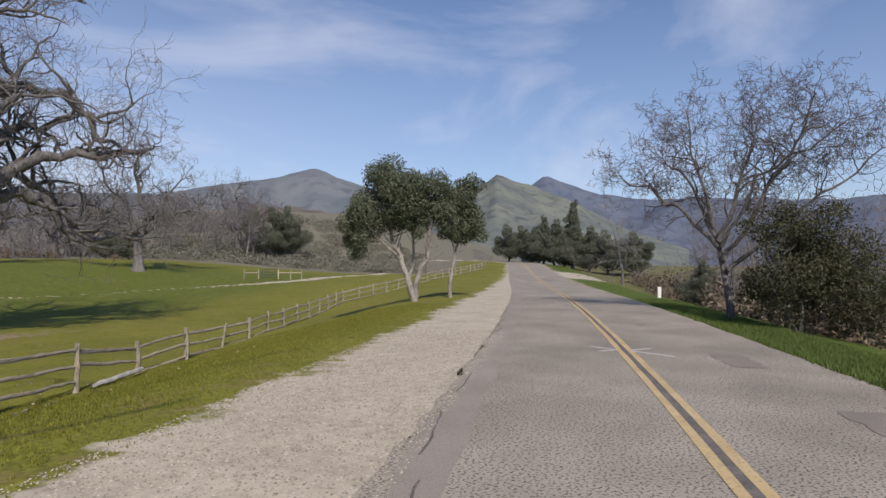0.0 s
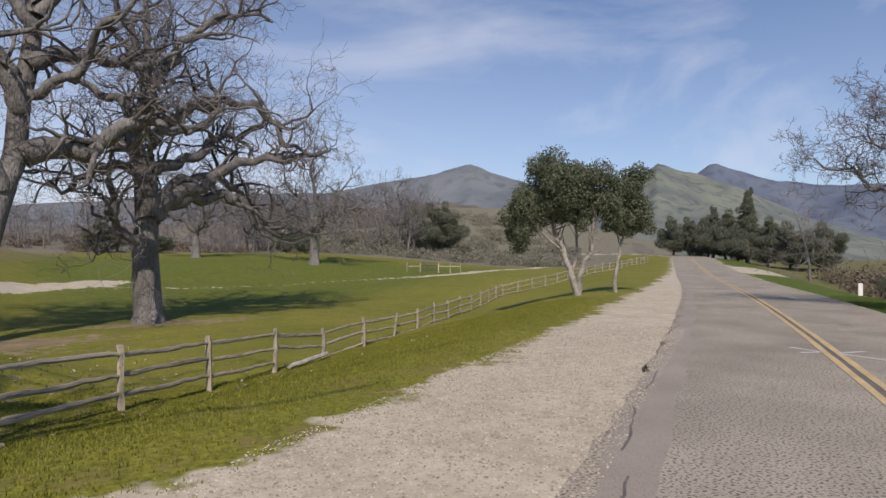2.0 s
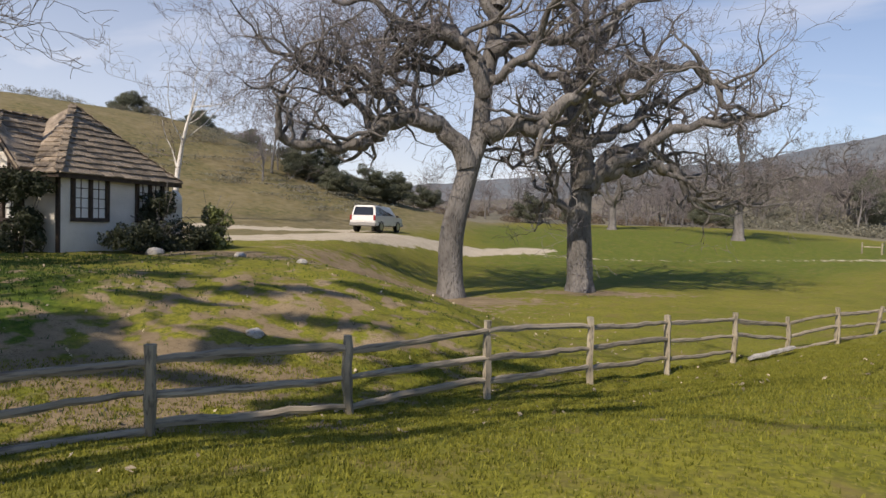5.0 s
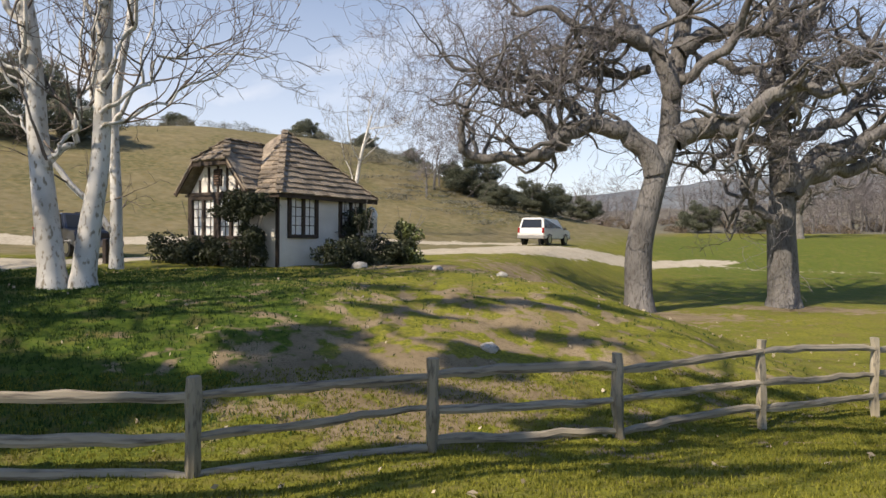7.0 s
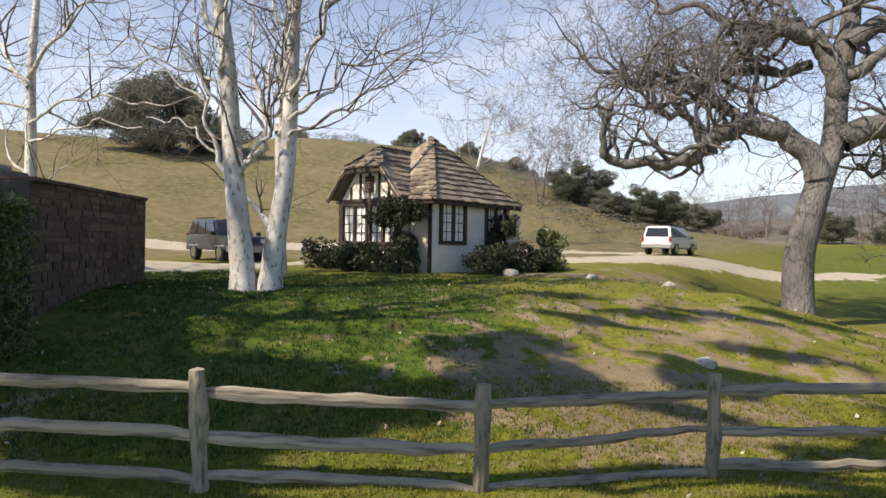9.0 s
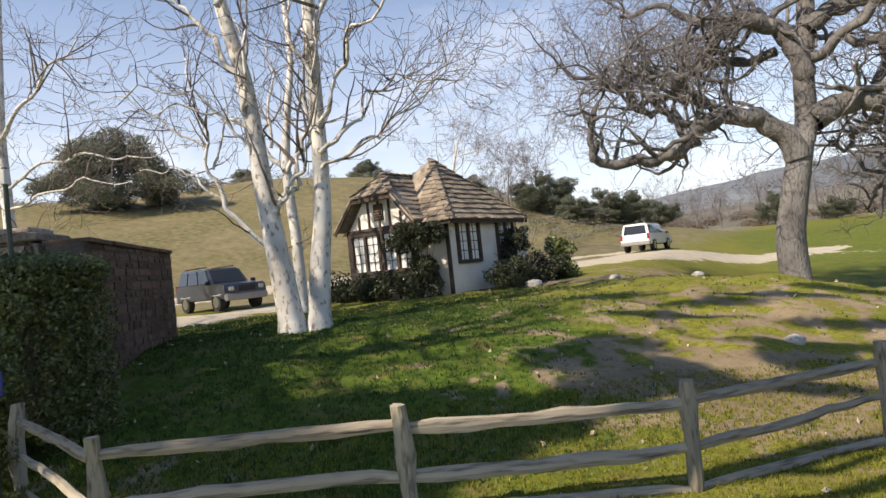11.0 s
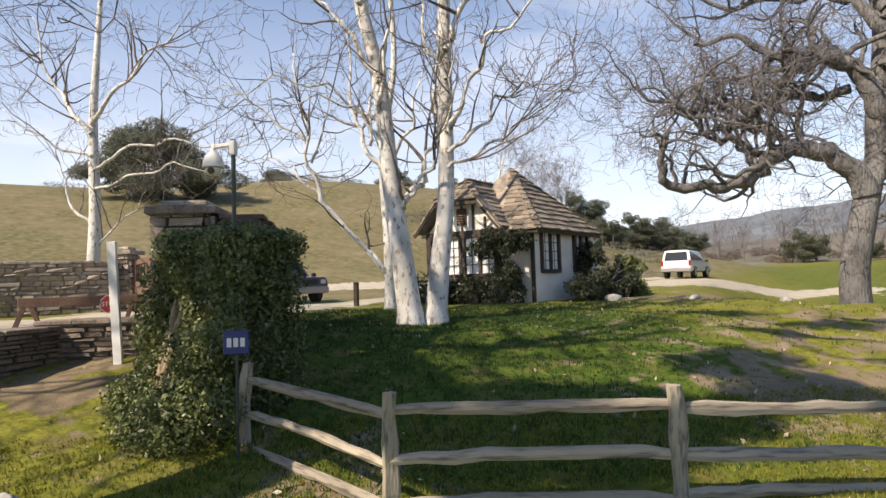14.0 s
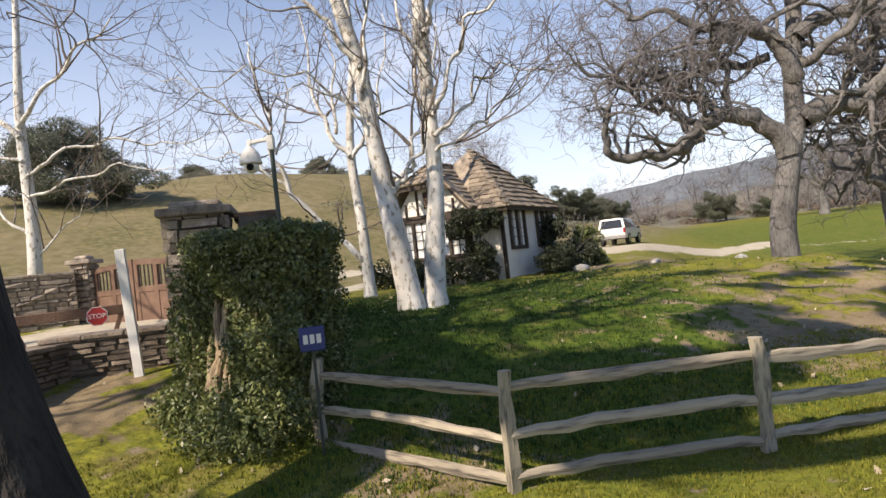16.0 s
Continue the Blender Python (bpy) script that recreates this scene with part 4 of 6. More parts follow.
def rough_beam(rng, length, w, h, taper=0.9, sag=0.0, n=9):
    """A split rail along x from 0: uneven section, bowed a little, thinner at its ends."""
    verts, faces = [], []
    by, bz = rng.uniform(-0.03, 0.03), rng.uniform(-0.03, 0.03)
    prof = [(math.cos(q), math.sin(q)) for q in (0.5, 1.25, 2.3, 3.3, 4.2, 5.6)]
    prof = [(a * rng.uniform(0.85, 1.12), b * rng.uniform(0.8, 1.1)) for a, b in prof]
    for i in range(n + 1):
        f = i / n
        e = 1 - (1 - taper) * abs(2 * f - 1) ** 6
        ww, hh = w * e * rng.uniform(0.76, 1.18), h * e * rng.uniform(0.78, 1.18)
        oy = by * math.sin(math.pi * f) + rng.uniform(-0.006, 0.006)
        oz = (bz - sag) * math.sin(math.pi * f) + rng.uniform(-0.016, 0.016)
        for a, b in prof:
            verts.append((f * length, oy + a * ww / 2, oz + b * hh / 2))
    k = len(prof)
    for i in range(n):
        for j in range(k):
            faces.append((i * k + j, i * k + (j + 1) % k, (i + 1) * k + (j + 1) % k, (i + 1) * k + j))
    faces.append(tuple(range(k - 1, -1, -1)))
    faces.append(tuple(n * k + j for j in range(k)))
    return verts, faces


def build_fence():
    rng = random.Random(5)
    posts = [Vector(p) for p in FENCE_TOPS]
    d = Vector((2.35, 1.75, 0)).normalized()
    p = posts[-1].copy()
    for i in range(8):
        p = p + d * 2.5
        posts.append(Vector((p.x, p.y, gz(p.x, p.y) + 1.0)))
    for i in range(18):
        p = p + Vector((2.35, 0.75 + 0.02 * i, 0))
        posts.append(Vector((p.x, p.y, gz(p.x, p.y) + 1.0)))
    end = Vector((-6.42, 5.03, -0.32))
    posts = [end] + posts
    fence = thing("split_rail_fence", Matrix.Translation((0, 0, 0)), "weathered grey split-rail fence with three rails on the grass bank", "fence")
    post_meshes = []
    for k in range(5):
        v, f = rough_beam(rng, POST_H + 0.35, 0.15, 0.13, 0.92, 0, 7)
        v = [(c, b, a - 0.35) for a, b, c in v]
        post_meshes.append(mesh_of("post", v, f, POST_WOOD))
    rail_meshes = []
    for k in range(8):
        v, f = rough_beam(rng, 1.0, 0.07, 0.115, 0.8, 0.0, 9)
        rail_meshes.append(mesh_of("rail", v, f, FENCE_WOOD))
    for i, q in enumerate(posts):
        ob = part("post", post_meshes[i % 5], POST_WOOD, fence)
        ob.location = (q.x, q.y, q.z - POST_H)
        ob.rotation_euler = (radians(rng.uniform(-2, 2)), radians(rng.uniform(-2, 2) + (9 if i == 12 else 0)), rng.uniform(0, 6.28))
    for i, (q0, q1) in enumerate(zip(posts, posts[1:])):
        for j, h in enumerate((0.13, 0.50, 0.87)):
            if i == 9 and j == 0:
                continue
            dz = rng.uniform(-0.035, 0.035)
            a0, a1 = q0 + Vector((0, 0, h - POST_H + dz)), q1 + Vector((0, 0, h - POST_H + rng.uniform(-0.035, 0.035)))
            w = a1 - a0
            ob = part("rail", rail_meshes[rng.randrange(8)], FENCE_WOOD, fence)
            ob.matrix_world = Matrix.Translation(a0) @ w.to_track_quat("X", "Z").to_matrix().to_4x4() @ Matrix.Diagonal((w.length, 1, rng.uniform(0.9, 1.15), 1))
    return fence


build_fence()
v, f = rough_beam(random.Random(9), 2.2, 0.16, 0.14, 0.7, 0, 9)
log = part("fallen_rail", mesh_of("fallen_rail", v, f, ROCK), ROCK)
log.matrix_world = pose(12.5, 15.2, gz(12.5, 15.2) + 0.08, 0, -2, 35)
tagged(log, "pale broken rail lying on the grass below the fence", "log")


# ---- cottage ----
HX, HY = -5.32, 17.43
HZ = -0.24
# cottage frame: x runs back along the lawn-side wall, y runs along the front wall, away from the corner
HM = Matrix(((0.325, -0.945, 0, HX), (0.945, 0.325, 0, HY), (0, 0, 1, HZ), (0, 0, 0, 1)))
HW, HD, HE, HP = 3.75, 4.0, 2.25, 4.42   # front width, depth, wall height, peak height


def slab(bm, pts, thick):
    """A flat slab over a polygon, thick downwards along its normal."""
    pts = [Vector(p) for p in pts]
    nrm = (pts[1] - pts[0]).cross(pts[2] - pts[0]).normalized()
    if nrm.z < 0:
        nrm = -nrm
    top = [bm.verts.new(p) for p in pts]
    bot = [bm.verts.new(p - nrm * thick) for p in pts]
    bm.faces.new(top)
    bm.faces.new(list(reversed(bot)))
    for i in range(len(pts)):
        j = (i + 1) % len(pts)
        bm.faces.new((top[j], top[i], bot[i], bot[j]))
    bmesh.ops.recalc_face_normals(bm, faces=bm.faces)
    return bm


SHAKES = []
for _k in range(4):
    _r = random.Random(_k)
    SHAKES.append(mesh_of("shingle", [(-0.5, 0, 0), (0.5, 0, 0), (0.5, 1, 0.0), (-0.5, 1, 0.0), (-0.5, 0 + _r.uniform(-0.06, 0.06), 0.03), (0.5, _r.uniform(-0.06, 0.06), 0.03), (0.5, 1, 0.006), (-0.5, 1, 0.006)],
                          [(0, 3, 2, 1), (4, 5, 6, 7), (0, 1, 5, 4), (1, 2, 6, 5), (2, 3, 7, 6), (3, 0, 4, 7)], SHINGLE))


def shingle_face(parent, m, a, b, c, d, course, width, rng):
    """Shingles on a roof face with the eave a-b and the top edge d-c, in courses from the eave up."""
    a, b, c, d = (Vector(p) for p in (a, b, c, d))
    nrm = (b - a).cross(d - a).normalized()
    if nrm.z < 0:
        nrm = -nrm
    up = ((d + c) / 2 - (a + b) / 2)
    e = (b - a).normalized()
    upn = (up - e * up.dot(e)).normalized()
    n = max(1, int(up.length / course))
    for i in range(n + 1):
        f = i / (n + 0.4)
        l, r = a + (d - a) * f, b + (c - b) * f
        w = (r - l).length
        if w < 0.15:
            continue
        k = max(1, round(w / width))
        for j in range(k):
            ob = part("shingle", SHAKES[rng.randrange(4)], SHINGLE, parent)
            p = l + (r - l) * ((j + 0.5) / k) + nrm * (0.02 + rng.uniform(0, 0.015)) - upn * rng.uniform(0.02, 0.07)
            rm = Matrix((e, upn, nrm)).transposed().to_4x4()
            ob.matrix_basis = Matrix.Translation(p) @ rm @ rot("X", -4) @ Matrix.Diagonal((w / k * rng.uniform(0.93, 1.0), course * 1.25, 1.3, 1))


def casement(parent, m, w, h, name="window", lights=2):
    """A window in the plane x = 0 of m, facing -x ... width along y, height along z, from its lower corner."""
    win = part(name, box(bmesh.new(), 0.03, w / 2, h / 2, 0.03, w, h), PANE, parent, "leaded casement window with dark timber frame and white curtain behind")
    win.matrix_basis = m
    fr = bmesh.new()
    t = 0.11
    for cy, cz, sy, sz in ((w / 2, t / 2, w, t), (w / 2, h - t / 2, w, t), (t / 2, h / 2, t, h - 2 * t), (w - t / 2, h / 2, t, h - 2 * t), (w / 2, h / 2, t * 0.9, h - 2 * t)):
        box(fr, -0.02, cy, cz, 0.1, sy, sz, 0.008)
    part("window_frame", fr, TIMBER, win)
    mu = bmesh.new()
    for i in range(1, 4):
        box(mu, 0.008, w / 2, t + (h - 2 * t) * i / 4, 0.015, w - 2 * t, 0.022)
    for f in (0.25, 0.75):
        box(mu, 0.006, w * f + (0.02 if f < 0.5 else -0.02), h / 2, 0.015, 0.022, h - 2 * t)
    part("muntin", mu, TIMBER, win)
    return win


def build_cottage():
    rng = random.Random(21)
    c = thing("cottage", HM, "small half-timbered white cottage with a steep wooden shingle roof", "house")
    wall = bmesh.new()
    box(wall, HD / 2, HW / 2, HE / 2 - 0.2, HD, HW, HE + 0.4)
    part("wall", wall, STUCCO, c)
    # front bay under its own clipped gable, a little proud of the corner wall
    y0, y1, gz0, gz1 = 0.95, HW + 0.02, HE - 0.1, HE + 0.82
    bay = bmesh.new()
    box(bay, -0.13, (y0 + y1) / 2, HE / 2 - 0.2, 0.3, y1 - y0, HE + 0.36)
    gable = [(y0 + 0.05, HE - 0.05), (y1 - 0.05, HE - 0.05), (y1 - 0.75, gz1), (y0 + 0.75, gz1)]
    fv = [bay.verts.new((-0.28, y, z)) for y, z in gable] + [bay.verts.new((0.6, y, z)) for y, z in gable]
    for q in ((0, 1, 2, 3), (7, 6, 5, 4), (0, 4, 5, 1), (1, 5, 6, 2), (2, 6, 7, 3), (3, 7, 4, 0)):
        bay.faces.new([fv[i] for i in q])
    bmesh.ops.recalc_face_normals(bay, faces=bay.faces)
    part("front_bay", bay, STUCCO, c)
    # timbering
    for i in range(7):
        y = y0 + 0.12 + (y1 - y0 - 0.24) * i / 6
        top = gz1 if 1 < i < 5 else HE + (0.42 if i in (1, 5) else 0.05)
        if top - HE > 0.1:
            part("timber", a_box(-0.30, y, (HE + top) / 2 - 0.03, 0.05, 0.075, top - HE + 0.02, 0.008), TIMBER, c)
    for z, hgt in ((HE - 0.06, 0.13), (0.72, 0.11)):
        part("timber", a_box(-0.30, (y0 + y1) / 2, z, 0.06, y1 - y0, hgt, 0.008), TIMBER, c)
    for y in (y0 + 0.06, y1 - 0.06):
        part("timber", a_box(-0.305, y, 1.1, 0.07, 0.13, 2.2, 0.008), TIMBER, c)
    for i in range(5):
        part("timber", a_box(-0.295, y0 + 0.3 + i * 0.55, 0.33, 0.05, 0.09, 0.68, 0.006), TIMBER, c)
    part("timber", a_box(-0.02, 0.05, HE / 2, 0.07, 0.12, HE, 0.008), TIMBER, c)
    # louvred vent in the gable
    vent = part("vent", a_box(-0.30, (y0 + y1) / 2, HE + 0.45, 0.06, 0.36, 0.52, 0.006), TIMBER, c, "dark louvred gable vent")
    for i in range(6):
        part("slat", a_box(-0.34, (y0 + y1) / 2, HE + 0.26 + i * 0.075, 0.03, 0.28, 0.03, 0.0, rot("Y", 30)), GATE_WOOD, vent)
    for k in range(2):
        w = (y1 - y0 - 0.26) / 2
        casement(c, pose(-0.30, y0 + 0.12 + k * (w + 0.02), 0.80), w, 1.32)
    # lawn-side windows: the wall runs along x, so the window is turned to face -y
    for x0, w in ((0.30, 1.25), (2.55, 1.15)):
        casement(c, Matrix(((0, 1, 0, x0), (1, 0, 0, -0.03), (0, 0, 1, 0.86), (0, 0, 0, 1))), w, 1.32)
    # roof
    o = 0.28
    ev = HE - 0.08
    pk = (HD / 2, HW / 2, HP)
    A, B, C, D = (-o, -o, ev), (HD + o, -o, ev), (HD + o, HW + o, ev), (-o, HW + o, ev)
    roof = bmesh.new()
    for tri in ((A, B, pk), (B, C, pk), (C, D, pk), (D, A, pk)):
        slab(roof, tri, 0.06)
    gm = (y0 + y1) / 2
    rz = HE + 1.62
    back = 1.55
    L0, L1 = (-0.62, y0 - 0.2, HE + 0.02), (-0.62, y1 + 0.3, HE + 0.02)
    M0, M1 = (-0.62, y0 + 0.62, gz1 + 0.14), (-0.62, y1 - 0.55, gz1 + 0.14)
    RF, RB = (0.05, gm, rz), (back, gm, rz)
    for pts in ((L0, (1.0, y0 - 0.2, HE + 0.02), RB, RF, M0), (L1, M1, RF, RB, (1.0, y1 + 0.3, HE + 0.02)), (M0, RF, M1)):
        slab(roof, pts, 0.06)
    rf = part("roof", roof, SHINGLE, c, "weathered brown wooden shingle roof")
    shingle_face(rf, None, A, B, pk, pk, 0.25, 0.36, rng)
    shingle_face(rf, None, A, (-o, y0, ev), pk, pk, 0.25, 0.36, rng)
    shingle_face(rf, None, M0, M1, RF, RF, 0.25, 0.36, rng)
    shingle_face(rf, None, (-0.62, y0 - 0.2, HE + 0.02), (0.9, y0 - 0.2, HE + 0.02), RB, RF, 0.25, 0.36, rng)
    for p0, p1 in ((A, pk), (B, pk), (RF, RB), (M0, RF), (M1, RF)):
        p0, p1 = Vector(p0), Vector(p1)
        w = p1 - p0
        n = max(2, int(w.length / 0.3))
        for i in range(n):
            ob = part("shingle", SHAKES[i % 4], SHINGLE, rf)
            ob.matrix_basis = Matrix.Translation(p0 + w * (i / n) + Vector((0, 0, 0.06))) @ w.to_track_quat("Y", "Z").to_matrix().to_4x4() @ rot("X", -5) @ Matrix.Diagonal((0.2, 0.36, 1.3, 1))
    part("fascia", a_box(HD / 2, -o + 0.02, ev - 0.07, HD + 2 * o, 0.04, 0.13, 0.005), TIMBER, c)
    part("fascia", a_box(-o + 0.02, 0.35, ev - 0.07, 0.04, 1.2, 0.13, 0.005), TIMBER, c)
    for p0, p1 in ((L0, M0), (L1, M1), (M0, M1)):
        p0, p1 = Vector(p0), Vector(p1)
        w = p1 - p0
        bg = box(bmesh.new(), 0.5, 0, 0, 1, 0.05, 0.14)
        ob = part("barge_board", bg, TIMBER, c)
        ob.matrix_basis = Matrix.Translation(p0 + Vector((0.03, 0, -0.1))) @ w.to_track_quat("X", "Z").to_matrix().to_4x4() @ Matrix.Diagonal((w.length, 1, 1, 1))
    part("lean_to", a_box(HD + 0.35, 0.5, 0.85, 0.7, 0.9, 1.7, 0.02), STUCCO, c, "small stuccoed lean-to at the back corner")
    return c


build_cottage()
dish = thing("satellite_dish", HM @ Matrix.Translation((HD + 0.1, -0.25, 1.75)), "small pale satellite dish on the cottage wall", "dish")
bm = bmesh.new()
cyl(bm, 0, 0, 0, 0.24, 0.06, 20, rot("X", 70), 0.12)
part("reflector", bm, WHITE_PAINT, dish)
part("arm", a_box(0, 0.16, -0.05, 0.03, 0.3, 0.03, 0.004), CHROME, dish)


def hedge(name, base, blobs, count, size, seed, label, leaf=None, category="hedge", group=""):
    return leafy_tree(name, base, [([(0, 0, -0.1), (0.05, 0, 0.3), (0.0, 0.1, 0.6)], 0.03)], blobs, count, size, seed, label, leaf or HEDGE_LEAF, OAK_BARK, category, group)


def house_at(x, y):
    p = HM @ Vector((x, y, 0))
    return p.x, p.y, gz(p.x, p.y)


hedge("hedge", house_at(-0.9, 2.6), [((0.1 * k, (k - 3) * 0.0, 0.4), (0.5, 0.5, 0.5)) for k in range(1)] + [((-0.945 * d - 0.0, 0.325 * d, 0.4), (0.55, 0.55, 0.5)) for d in (-1.2, -0.6, 0.0, 0.6, 1.2, 1.7)], 8000, 0.05, 81, "low dark clipped hedge below the cottage windows")
hedge("hedge", house_at(2.6, -1.0), [((0.325 * d, 0.945 * d, 0.42), (0.6, 0.6, 0.55)) for d in (-1.4, -0.7, 0.0, 0.7, 1.4, 2.0)], 8000, 0.05, 82, "dark clipped hedge along the cottage side wall")
hedge("shrub", house_at(-0.6, 0.6), [((0, 0, 0.5), (0.6, 0.6, 0.65)), ((0, 0.1, 1.1), (0.5, 0.5, 0.6)), ((-0.35, 0.15, 1.75), (0.9, 0.6, 0.45)), ((0.35, -0.2, 1.75), (0.55, 0.45, 0.4))], 10000, 0.045, 83, "climbing shrub trained up the cottage corner", None, "shrub")
hedge("shrub", house_at(2.9, -0.35), [((0, 0, 1.35), (0.6, 0.55, 0.38)), ((0.2, 0.4, 1.45), (0.4, 0.5, 0.35)), ((0, 0, 0.7), (0.25, 0.25, 0.6))], 5000, 0.045, 84, "standard shrub with a round top before the side window", None, "shrub")
hedge("shrub", house_at(4.9, -0.9), [((0, 0, 0.45), (0.75, 0.75, 0.6)), ((0.1, 0.4, 0.95), (0.5, 0.4, 0.5))], 5000, 0.06, 85, "loose leafy shrub at the end of the hedge", IVY_LEAF, "shrub")


# ---- gate, walls and pillar by the drive ----
def stone_run(parent, m, length, height, course, width, mat, rng, names="stone", rows_from=0.0, gap=0.012, thick=0.09, tops=None):
    """Courses of uneven stones on the face x = 0 of m, along y, facing +x."""
    meshes = []
    for k in range(6):
        v = []
        for sx in (-0.5, 0.5):
            for sy in (-0.5, 0.5):
                for sz in (-0.5, 0.5):
                    v.append((sx + (rng.uniform(-0.35, 0.35) if sx > 0 else 0), sy * rng.uniform(0.80, 1.03), sz * rng.uniform(0.72, 1.05)))
        meshes.append(mesh_of(names, v, [(0, 1, 3, 2), (4, 6, 7, 5), (0, 4, 5, 1), (2, 3, 7, 6), (0, 2, 6, 4), (1, 5, 7, 3)], mat))
    z = rows_from
    while z < height - 0.03:
        ch = min(course * rng.uniform(0.7, 1.3), height - z)
        y = 0.0
        while y < length - 0.03:
            w = min(width * rng.choice((0.5, 0.7, 0.9, 1.2, 1.7)) * rng.uniform(0.85, 1.15), length - y)
            ob = part(names, meshes[rng.randrange(6)], mat, parent)
            ob.matrix_basis = m @ Matrix.Translation((0, y + w / 2, z + ch / 2)) @ Matrix.Diagonal((thick, max(0.03, w - gap), max(0.02, ch - gap), 1))
            y += w
        z += ch


def wall_frame(p0, p1, z):
    """Frame with y from p0 to p1 and x to the right of that way."""
    d = Vector((p1[0] - p0[0], p1[1] - p0[1], 0))
    d.normalize()
    return Matrix(((d.y, d.x, 0, p0[0]), (-d.x, d.y, 0, p0[1]), (0, 0, 1, z), (0, 0, 0, 1))), math.hypot(p1[0] - p0[0], p1[1] - p0[1])


def solid_wall(name, p0, p1, base, top, thick, label, mat_core, mat_piece, course, width, piece, seed, faces=(1,), cap=True, proud=0.09):
    m, n = wall_frame(p0, p1, base)
    rng = random.Random(seed)
    w = thing(name, m, label, "wall")
    part("core", a_box(-thick / 2, n / 2, (top - base) / 2 - 0.2, thick, n, top - base + 0.4), mat_core, w)
    for sgn in faces:
        fm = Matrix.Translation((0.0, 0, 0)) if sgn > 0 else Matrix.Translation((-thick, n, 0)) @ rot("Z", 180)
        stone_run(w, fm, n, top - base, course, width, mat_piece, rng, piece, thick=proud)
    if cap:
        k = max(2, int(n / 0.5))
        for i in range(k):
            part("coping_stone", a_box(-thick / 2 + rng.uniform(-0.02, 0.02), (i + 0.5) * n / k, top - base + 0.03, thick + 0.14, n / k - 0.015, 0.07, 0.012), mat_piece, w)
    return w


GATE_TOP = 1.62
solid_wall("brick_wall", (-7.75, 7.25), (-9.84, 11.35), -0.95, 1.50, 0.5, "dark brown brick garden wall beside the gate pillar", MORTAR, BRICK, 0.13, 0.36, "brick", 31, proud=0.03)
solid_wall("stone_wall", (-16.3, 13.0), (-25.0, 4.4), -0.4, 1.25, 0.45, "tall rubble stone boundary wall with vine shadows", STONE_MORTAR, STONE, 0.11, 0.34, "stone", 32, (-1,))
solid_wall("low_stone_wall", (-9.2, 7.75), (-11.3, 6.85), -0.95, 0.0, 0.5, "low dry-stacked stone wall beside the drive", MORTAR, LOW_STONE, 0.075, 0.38, "stone", 33, (-1,))

solid_wall("low_stone_wall", (-11.3, 6.85), (-11.15, 4.9), -0.95, -0.08, 0.5, "low dry-stacked stone wall turning along the drive", MORTAR, LOW_STONE, 0.075, 0.38, "stone", 34, (-1,))


def build_pillar(name, x, y, w, base, top, turn, label, seed):
    rng = random.Random(seed)
    p = thing(name, Matrix.Translation((x, y, base)) @ rot("Z", turn), label, "pillar", "gate pillars")
    h = top - base
    part("core", a_box(0, 0, h / 2 - 0.2, w - 0.06, w - 0.06, h + 0.4), MORTAR, p)
    for k in range(4):
        fm = rot("Z", 90 * k) @ Matrix.Translation((w / 2, -w / 2, 0))
        stone_run(p, fm, w, h - 0.12, 0.16, 0.36, STONE, rng)
    part("cap", a_box(0, 0, h - 0.06, w + 0.22, w + 0.22, 0.12, 0.02), STONE, p, "flat stone cap")
    part("cap", a_box(0, 0, h + 0.05, w - 0.1, w - 0.1, 0.1, 0.03), STONE, p)
    return p


build_pillar("gate_pillar", -8.92, 7.2, 0.8, -1.1, 1.70, 24, "rubble stone gate pillar smothered in ivy", 41)
build_pillar("gate_pillar", -16.02, 13.08, 0.44, -0.75, 1.6, 10, "slim stone gate pillar beside the wooden gate", 42)

# ivy over the end of the wall and the pillar, a square mass with a straggling skirt
solid_wall("garden_wall", (-8.25, 6.45), (-7.0, 6.02), -1.1, 1.02, 0.5, "short rubble stone wall end buried under ivy", STONE_MORTAR, STONE, 0.1, 0.3, "stone", 35, cap=False)
g_rng = np.random.default_rng(91)
IVY_M = Matrix(((0.946, 0.325, 0, -7.35), (-0.325, 0.946, 0, 5.85), (0, 0, 1, -1.1), (0, 0, 0, 1)))
ivy = thing("ivy", IVY_M, "dense dark green ivy draped over the gate pillar and wall end", "ivy")
blob_c, blob_r = [], []
for zc in (0.3, 0.65, 1.0, 1.35, 1.7, 2.05):
    for xc in (-1.0, -0.74, -0.48, -0.2, 0.06, 0.32, 0.58, 0.78):
        if abs(xc + 0.2) < 0.1 and zc < 1.4:
            continue
        blob_c.append((xc + 0.05 * math.sin(9 * zc + 5 * xc), -0.22 - 0.16 * (2.1 - zc) + 0.06 * math.sin(7 * xc + 4 * zc), zc))
        blob_r.append((0.22, 0.17, 0.24))
    for yc in (0.05, 0.35, 0.65):
        for xc in (-1.05, 0.98):
            blob_c.append((xc if xc < 0 else 0.8 - 0.4 * yc, yc, zc))
            blob_r.append((0.17, 0.24, 0.24))
for xc in (-0.95, -0.62, -0.3, 0.02, 0.34, 0.62):
    for yc in (-0.05, 0.25, 0.5):
        blob_c.append((xc, yc, 2.2 + 0.05 * math.sin(6 * xc + 3 * yc)))
        blob_r.append((0.27, 0.25, 0.14))
